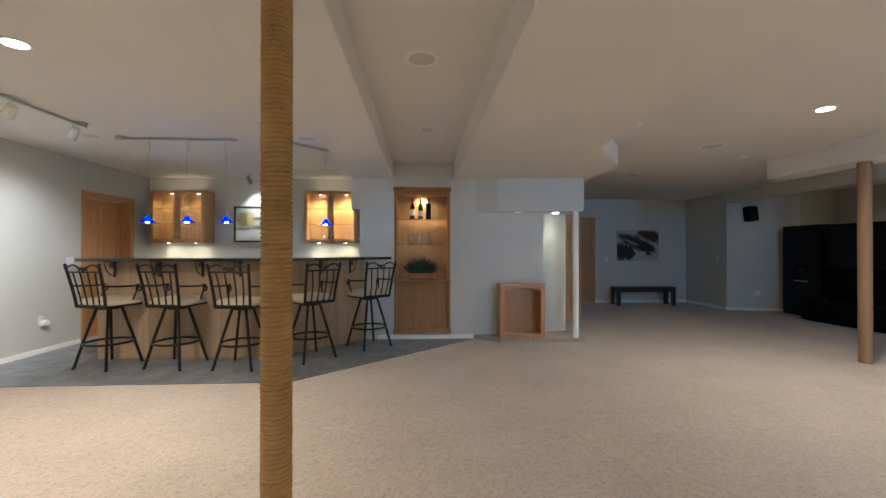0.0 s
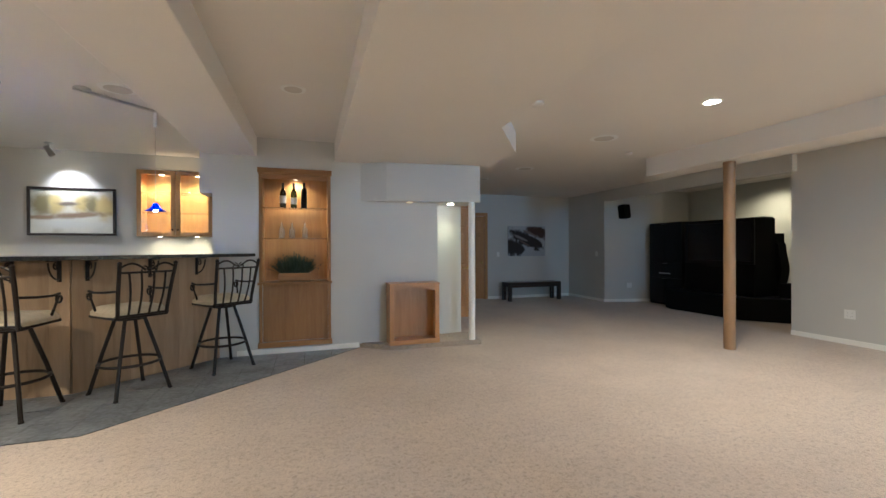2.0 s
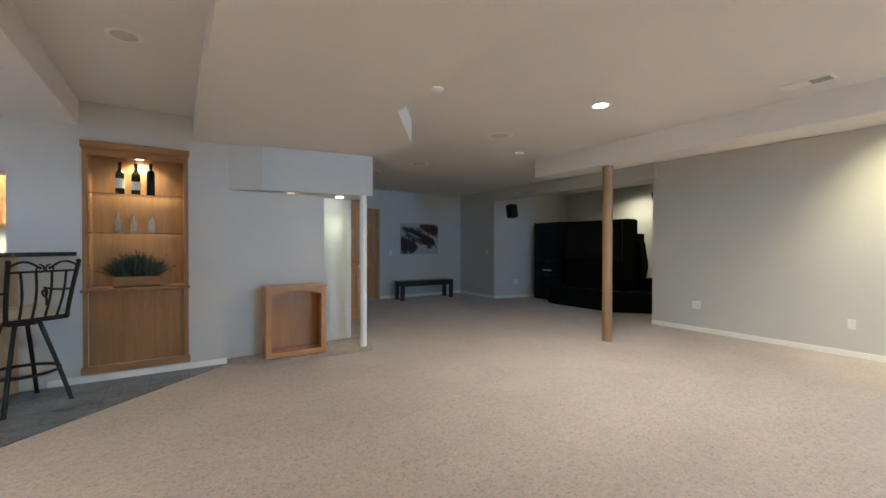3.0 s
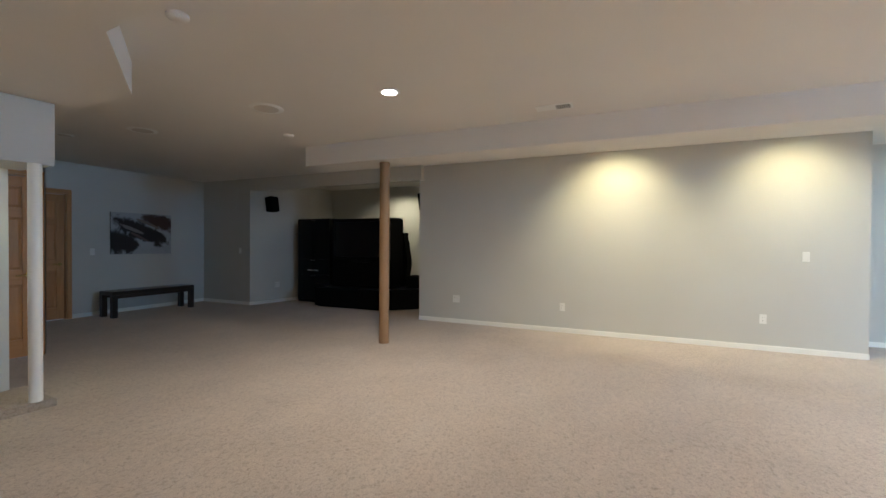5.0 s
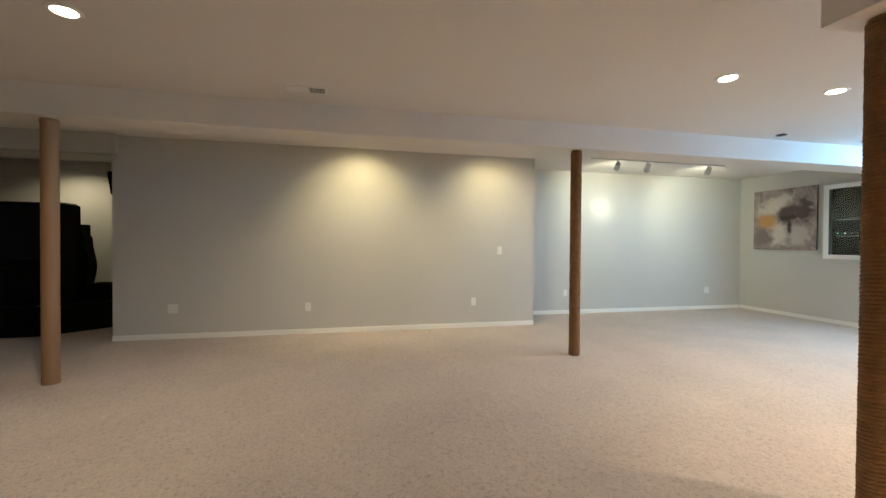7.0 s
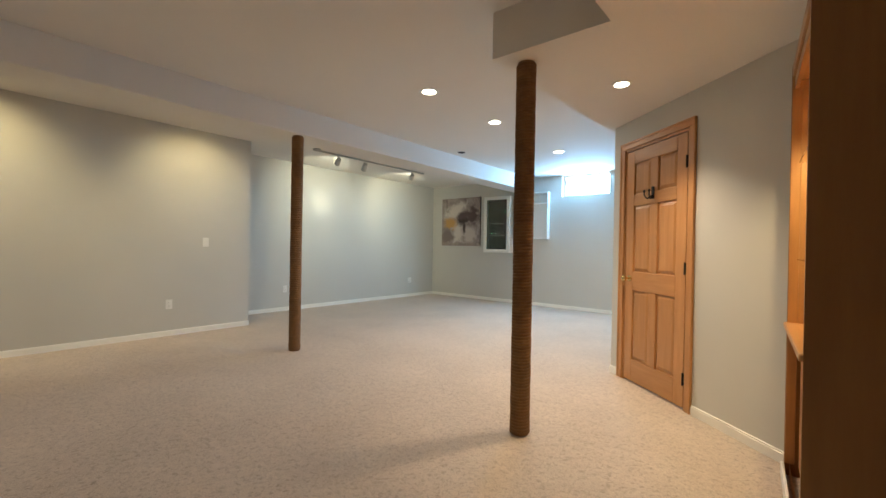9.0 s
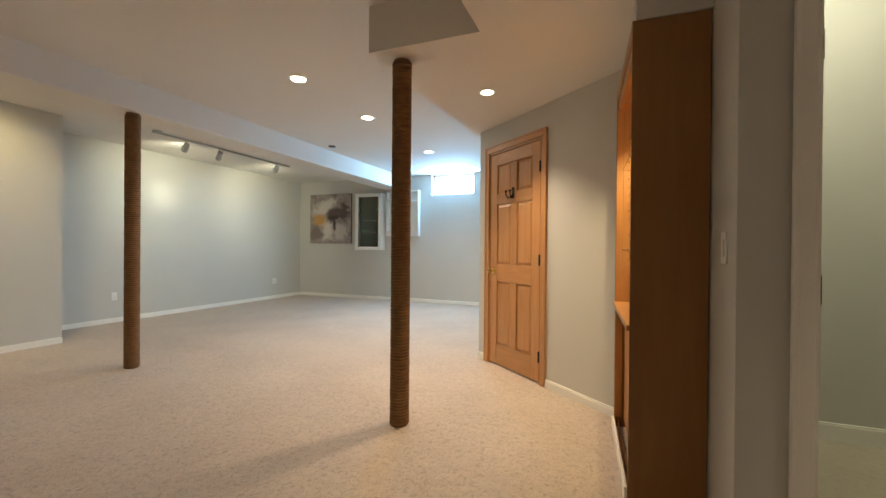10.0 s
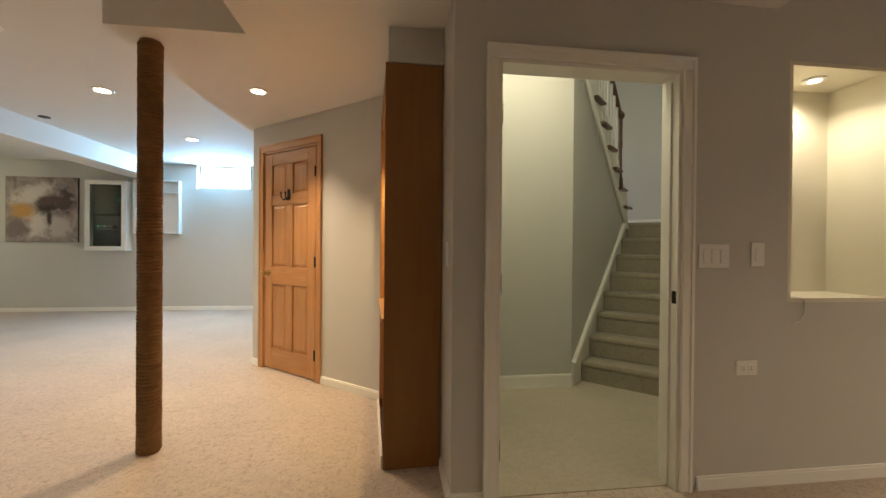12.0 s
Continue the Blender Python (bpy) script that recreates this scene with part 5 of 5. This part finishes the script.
# display niche in the stair wall
x0, x1, z0, z1, d = 1.709, 2.271, 0.922, 2.086, 0.30
M_NICHE = shader("niche_paint", (0.74, 0.70, 0.58), 0.5, spread=0.03, scale=2, fine=200, bump=0.1)
lining = thing("wall_niche_lining", STAIRFRAME, "cream painted lining of the lit display niche", "wall", kind="structure")
for name_, a in (("side_panel", (x0 - 0.02, 0.001, z0 - 0.02, x0, d, z1 + 0.02)), ("side_panel", (x1, 0.001, z0 - 0.02, x1 + 0.02, d, z1 + 0.02)),
                 ("sill", (x0, 0.001, z0 - 0.02, x1, d, z0)), ("head_panel", (x0, 0.001, z1, x1, d, z1 + 0.02)),
                 ("back_panel", (x0 - 0.02, d, z0 - 0.02, x1 + 0.02, d + 0.02, z1 + 0.02))):
    part(name_, box(bmesh.new(), *a), M_NICHE, lining)
puck = thing("niche_light", STAIRFRAME @ pose(1.99, 0.14, 2.0855), "small round halogen light in the niche ceiling", "ceiling light")
bm = bmesh.new()
turned(bm, [(0.05, 0), (0.055, -0.008), (0.03, -0.009)], 24)
part("ring", bm, M_WHITE, puck)
bm = bmesh.new()
rod(bm, (0, 0, -0.011), (0, 0, -0.0095), 0.028, sides=20)
part("lens", bm, M_CAN, puck)
lamp("SPOT", (-0.05, 2.86, 2.065), 15, (1.0, 0.90, 0.66), (-0.09, 2.85, 1), 0.03, 150)
cord = thing("cord", STAIRFRAME @ pose(1.73, 0.03, 0.9185), "thin white cable hanging from the niche sill", "cable")
bm = bmesh.new()
bend(bm, [(0.0, 0.03, 0.006), (0.03, 0.0, 0.006), (0.045, -0.034, 0.004), (0.05, -0.036, -0.03), (0.045, -0.036, -0.08), (0.02, -0.036, -0.115), (-0.01, -0.036, -0.12)], 0.003, 6)
part("wire", bm, M_WHITE, cord)
bm = bmesh.new()
box(bm, -0.02, 0.01, 0.0, 0.02, 0.04, 0.016, 0.004)
part("connector", bm, M_WHITE, cord)

# ---------------------------------------------------------------- television alcove
stage = thing("media_platform", pose(0, 0, 0), "low black platform with angled front under the television", "platform")
bm = bmesh.new()
prism(bm, [(8.42, 10.14), (8.46, 8.62), (8.98, 8.04), (9.7, 7.98), (9.7, 10.0), (8.78, 10.0), (8.70, 10.14)], 0.02, 0.38)
part("body", bm, M_MATT, stage)
bm = bmesh.new()
prism(bm, [(8.46, 10.10), (8.50, 8.64), (9.0, 8.08), (9.66, 8.02), (9.66, 9.98), (8.76, 9.98), (8.68, 10.10)], 0.0, 0.02)
part("toe_kick", bm, M_MATT, stage)
bm = bmesh.new()
prism(bm, [(8.40, 10.15), (8.44, 8.61), (8.97, 8.02), (9.71, 7.96), (9.71, 10.01), (8.785, 10.01), (8.705, 10.15)], 0.38, 0.40)
part("top", bm, M_BLACK, stage)
tv = thing("television", pose(8.62, 9.86, 0.40, 0, 0, -88.5), "large black rear-projection television, switched off", "television")
bm = bmesh.new()
box(bm, 0.0, 0.04, 0.0, 1.33, 0.55, 1.37, 0.015)
part("body", bm, M_MATT, tv)
bm = bmesh.new()
for a in ((0, 0, 0.56, 0.05, 0.04, 1.37), (1.28, 0, 0.56, 1.33, 0.04, 1.37), (0.05, 0, 1.31, 1.28, 0.04, 1.37), (0.05, 0, 0.56, 1.28, 0.04, 0.61)):
    box(bm, *a, 0.006)
part("bezel", bm, M_BLACK, tv)
bm = bmesh.new()
box(bm, 0.05, 0.018, 0.61, 1.28, 0.042, 1.31)
part("screen", bm, M_SCREEN, tv, "dark reflective screen")
bm = bmesh.new()
box(bm, 0.0, 0.01, 0.0, 1.33, 0.04, 0.53, 0.008)
part("speaker_grille", bm, M_MATT, tv)
bm = bmesh.new()
box(bm, 0.45, -0.002, 0.50, 0.88, 0.012, 0.545, 0.004)
part("control_strip", bm, M_BLACK, tv)
rack = thing("media_cabinet", pose(8.84, 10.99, 0, 0, 0, -93), "tall black media cabinet with glass doors and equipment", "cabinet")
bm = bmesh.new()
box(bm, 0, 0.02, 0, 0.90, 0.55, 1.80, 0.006)
part("body", bm, M_MATT, rack)
for x0, x1 in ((0.006, 0.447), (0.453, 0.894)):
    for z0, z1 in ((0.06, 0.60), (0.61, 0.93), (0.94, 1.79)):
        bm = bmesh.new()
        box(bm, x0, 0, z0, x1, 0.019, z1, 0.004)
        leaf = part("door", bm, M_BLACK, rack)
        bm = bmesh.new()
        hx = x1 - 0.05 if x0 < 0.1 else x0 + 0.02
        box(bm, hx, -0.012, z1 - 0.03, hx + 0.03, -0.001, z1 - 0.022, 0.002)
        part("pull", bm, M_STEEL, leaf, "small metal pull")
bm = bmesh.new()
box(bm, 0.30, -0.008, 0.685, 0.60, -0.001, 0.705)
part("equipment_display", bm, M_STEEL, rack, "silver equipment front")
tower = thing("speaker_tower", pose(8.98, 8.62, 0.40), "tall grey-black floor speaker on the platform", "speaker")
bm = bmesh.new()
box(bm, 0, 0, 0, 0.3, 0.2, 1.40, 0.02)
part("cabinet", bm, shader("charcoal_cloth", (0.035, 0.037, 0.030), 0.8, spread=0.2), tower)
curvy = thing("speaker_tower", pose(9.2, 8.47, 0.40), "slim black speaker with a curved edge", "speaker")
bm = bmesh.new()
outline = [(0.18, 0.0)] + [(0.03 - 0.055 * math.sin(min(1.0, h / 0.95) * math.pi) ** 3 + 0.03 * (h > 0.95), h) for h in [0.05 * i for i in range(0, 23)]] + [(0.18, 1.1)]
one = [bm.verts.new((0.0, y, z)) for y, z in outline]
two = [bm.verts.new((0.2, y, z)) for y, z in outline]
bm.faces.new(one), bm.faces.new(two[::-1])
for i in range(len(one)):
    bm.faces.new((one[i], one[(i + 1) % len(one)], two[(i + 1) % len(one)], two[i]))
part("cabinet", bm, M_MATT, curvy)
sub = thing("subwoofer", pose(9.0, 8.03, 0.40), "small black cube speaker on the platform", "speaker")
bm = bmesh.new()
box(bm, 0, 0, 0, 0.32, 0.34, 0.24, 0.012)
part("cabinet", bm, M_MATT, sub)
for m, text in ((side_m @ pose(0.30, -0.03, 1.92, -8, 0, 18), "small black loudspeaker mounted high on the alcove wall"), (pose(8.62, 7.585, 1.90, 8, 0, 180), "small black loudspeaker on the alcove return")):
    sp = thing("wall_speaker", m, text, "speaker", "wall speakers in the alcove")
    bm = bmesh.new()
    box(bm, 0, -0.19, 0, 0.21, -0.02, 0.31, 0.012)
    part("cabinet", bm, M_MATT, sp)
    bm = bmesh.new()
    box(bm, 0.01, -0.197, 0.01, 0.20, -0.189, 0.30, 0.004)
    part("grille", bm, M_BLACK, sp)
    bm = bmesh.new()
    rod(bm, (0.105, -0.03, 0.15), (0.105, 0.03, 0.16), 0.018, sides=12)
    part("bracket", bm, M_IRON, sp)

# ---------------------------------------------------------------- bench
bench = thing("bench", pose(5.87, 12.16, 0), "long espresso-stained wooden bench by the wall", "bench")
bm = bmesh.new()
box(bm, 0, 0, 0.375, 1.41, 0.38, 0.44, 0.005)
part("seat", bm, M_DARKWOOD, bench)
for x in (0.0, 1.33):
    for y in (0.0, 0.30):
        bm = bmesh.new()
        box(bm, x, y, 0.0, x + 0.08, y + 0.08, 0.3745, 0.004)
        part("leg", bm, M_DARKWOOD, bench)
for y in (0.02, 0.33):
    bm = bmesh.new()
    box(bm, 0.0805, y, 0.32, 1.3295, y + 0.03, 0.3745)
    part("apron", bm, M_DARKWOOD, bench)

# ---------------------------------------------------------------- south wall
win = thing("window_1", pose(4.68, SOUTH - 0.17, 2.16), "small bright basement window high under the ceiling", "window", kind="structure")
for a in ((0, 0, 0, 0.9, 0.06, 0.04), (0, 0, 0.385, 0.9, 0.06, 0.42), (0, 0, 0.0405, 0.04, 0.06, 0.3845), (0.86, 0, 0.0405, 0.9, 0.06, 0.3845)):
    bm = bmesh.new()
    box(bm, *a, 0.004)
    part("window_frame", bm, M_WHITE, win)
bm = bmesh.new()
box(bm, 0.03, -0.01, 0.03, 0.87, 0.0, 0.395)
part("pane", bm, M_DAY, win, "frosted pane full of daylight")
case = thing("display_case", pose(7.27, SOUTH, 1.05, 0, 0, 180), "white wall-hung display case with dark glass front", "display case")
W, H, D = 0.64, 1.19, 0.15
for a in ((0, -D, 0, 0.03, 0, H), (W - 0.03, -D, 0, W, 0, H), (0.03, -D, 0, W - 0.03, 0, 0.03), (0.03, -D, H - 0.03, W - 0.03, 0, H)):
    bm = bmesh.new()
    box(bm, *a, 0.003)
    part("side", bm, M_WHITE, case)
for a in ((0, -D - 0.02, 0, 0.075, -D - 0.0005, H), (W - 0.075, -D - 0.02, 0, W, -D - 0.0005, H), (0.0755, -D - 0.02, 0, W - 0.0755, -D - 0.0005, 0.07), (0.0755, -D - 0.02, H - 0.07, W - 0.0755, -D - 0.0005, H)):
    bm = bmesh.new()
    box(bm, *a, 0.003)
    part("door_frame", bm, M_WHITE, case)
bm = bmesh.new()
box(bm, 0.03, -0.012, 0.03, W - 0.03, -0.002, H - 0.03)
part("back", bm, M_MATT, case)
bm = bmesh.new()
box(bm, 0.07, -D - 0.012, 0.065, W - 0.07, -D - 0.007, H - 0.065)
part("glass", bm, clear("smoked_glass", (0.35, 0.42, 0.38)), case).visible_shadow = False
for z in (0.36, 0.62):
    bm = bmesh.new()
    box(bm, 0.14, -0.10, z, 0.42, -0.013, z + 0.012)
    part("shelf", bm, M_GREYPL, case)
# box and glowing dots added for points of light in the case glass
unit = part("equipment", box(bmesh.new(), 0.15, -0.11, 0.372, 0.40, -0.014, 0.44, 0.004), M_BLACK, case, "small black box with glowing dots")
for x, mat in ((0.17, glow("green_dot", (0.1, 1.0, 0.45), 6)), (0.27, glow("white_dot", (0.9, 0.95, 1.0), 5)), (0.36, M_DIM)):
    bm = bmesh.new()
    rod(bm, (x, -0.1115, 0.41), (x, -0.109, 0.41), 0.009, sides=10)
    part("glowing_dot", bm, mat, unit)
# flat green colour standing in for a reflection in the case glass
M_GREEN = shader("green_glint", (0.10, 0.45, 0.22), 0.5, spread=0.1, bump=0.0)
bm = bmesh.new()
box(bm, 0.50, -D - 0.005, 0.83, 0.555, -D - 0.003, 0.90)
part("green_spot", bm, M_GREEN, case, "small green spot painted for a reflection in the glass")
shelf = thing("wall_shelf", pose(6.56, SOUTH, 1.345, 0, 0, 180), "white open wall shelf with a deep lower ledge", "shelf")
W, H, D = 0.74, 0.93, 0.11
for a in ((0, -D, 0, 0.025, 0, H), (W - 0.025, -D, 0, W, 0, H), (0.0255, -D, H - 0.025, W - 0.0255, 0, H), (0.0255, -D, 0.70, W - 0.0255, -0.011, 0.725), (0.0255, -D, 0.0, W - 0.0255, 0, 0.03)):
    bm = bmesh.new()
    box(bm, *a, 0.003)
    part("board", bm, M_WHITE, shelf)
bm = bmesh.new()
box(bm, 0.0255, -0.010, 0.0305, W - 0.0255, -0.001, H - 0.0255)
part("back", bm, M_WHITE, shelf)
bm = bmesh.new()
box(bm, 0.0255, -D, 0.0305, W - 0.0255, -D + 0.012, 0.10)
part("ledge_lip", bm, M_WHITE, shelf)
# green spot painted in for a glint at the shelf
bm = bmesh.new()
rod(bm, (0.35, -0.0125, 0.425), (0.35, -0.0102, 0.425), 0.032, sides=20)
part("green_spot", bm, M_GREEN, shelf, "small round green spot painted for a glint")

# ---------------------------------------------------------------- ceiling fittings
vent = thing("ceiling_vent", pose(5.85, 5.04, CEILING), "white slotted air vent in the ceiling", "vent")
bm = bmesh.new()
box(bm, -0.07, -0.17, -0.008, 0.07, 0.17, -0.0005, 0.003)
part("frame", bm, M_WHITE, vent)
bm = bmesh.new()
box(bm, -0.05, -0.15, -0.0095, 0.05, -0.02, -0.0078)
part("backing", bm, M_IRON, vent)
for k in range(7):
    bm = bmesh.new()
    box(bm, -0.05, -0.149 + k * 0.019, -0.013, 0.05, -0.138 + k * 0.019, -0.0094)
    part("slat", bm, M_GREYPL, vent)
sensor = thing("ceiling_sensor", pose(6.02, -0.34, CEILING), "small dark round sensor on the ceiling", "sensor")
bm = bmesh.new()
turned(bm, [(0.055, -0.0005), (0.055, -0.008), (0.04, -0.012)], 24)
part("housing", bm, M_IRON, sensor, smooth=True)
grate = thing("ceiling_vent", pose(7.43, -1.38, CEILING), "small dark slotted air vent in the ceiling", "vent")
bm = bmesh.new()
box(bm, -0.06, -0.13, -0.007, 0.06, 0.13, -0.0005, 0.003)
part("frame", bm, M_GREYPL, grate)
for k in range(6):
    bm = bmesh.new()
    box(bm, -0.045 + k * 0.016, -0.115, -0.0095, -0.037 + k * 0.016, 0.115, -0.0068)
    part("slat", bm, M_IRON, grate)
for x, y in ((5.66, 8.14), (3.42, 6.78)):
    det = thing("smoke_detector", pose(x, y, CEILING), "small round white ceiling detector", "detector")
    bm = bmesh.new()
    turned(bm, [(0.06, -0.0005), (0.06, -0.016), (0.045, -0.03), (0.02, -0.033)], 28)
    part("housing", bm, M_CEIL, det, smooth=True)

# ---------------------------------------------------------------- slate tiles in front of the bar
slate = thing("floor_slate", pose(0, 0, 0), "dark grey slate tiles around the bar, edged by carpet", "tile floor", kind="structure")
EDGE = [(WEST + 0.001, 6.86), (-0.03, 6.86), (2.04, 8.775), (0.64, 8.775), (0.64, 10.2), (WEST + 0.001, 10.2)]
bm = bmesh.new()
prism(bm, EDGE, 0.0005, 0.003)
part("grout_bed", bm, M_GROUT, slate)
SIZE = 0.305
for i in range(20):
    for j in range(12):
        x, y = WEST + i * SIZE, 6.86 + j * SIZE
        if y + SIZE < 6.86 + 0.925 * (x + 0.03) + 0.01 or (x > 0.6 and y > 8.7):
            continue
        bm = bmesh.new()
        box(bm, x + 0.002, y + 0.002, 0.003, min(x + SIZE - 0.002, 6), min(y + SIZE - 0.002, 10.2), 0.006)
        for co, no in (((-0.03, 6.86, 0), (2.04 + 0.03, 8.775 - 6.86, 0)),):
            normal = Vector((no[1], -no[0], 0)).normalized()
            geom = bm.verts[:] + bm.edges[:] + bm.faces[:]
            cut = bmesh.ops.bisect_plane(bm, geom=geom, plane_co=co, plane_no=normal, clear_outer=True)["geom_cut"]
            rims = [e for e in cut if isinstance(e, bmesh.types.BMEdge)]
            if rims:
                bmesh.ops.contextual_create(bm, geom=rims)
        if x + SIZE > 0.62 and y + SIZE > NORTH:
            geom = bm.verts[:] + bm.edges[:] + bm.faces[:]
            cut = bmesh.ops.bisect_plane(bm, geom=geom, plane_co=(0, NORTH - 0.016, 0), plane_no=(0, 1, 0), clear_outer=True)["geom_cut"]
            rims = [e for e in cut if isinstance(e, bmesh.types.BMEdge)]
            if rims:
                bmesh.ops.contextual_create(bm, geom=rims)
        if bm.faces:
            part("tile", bm, M_SLATE, slate)
        else:
            bm.free()
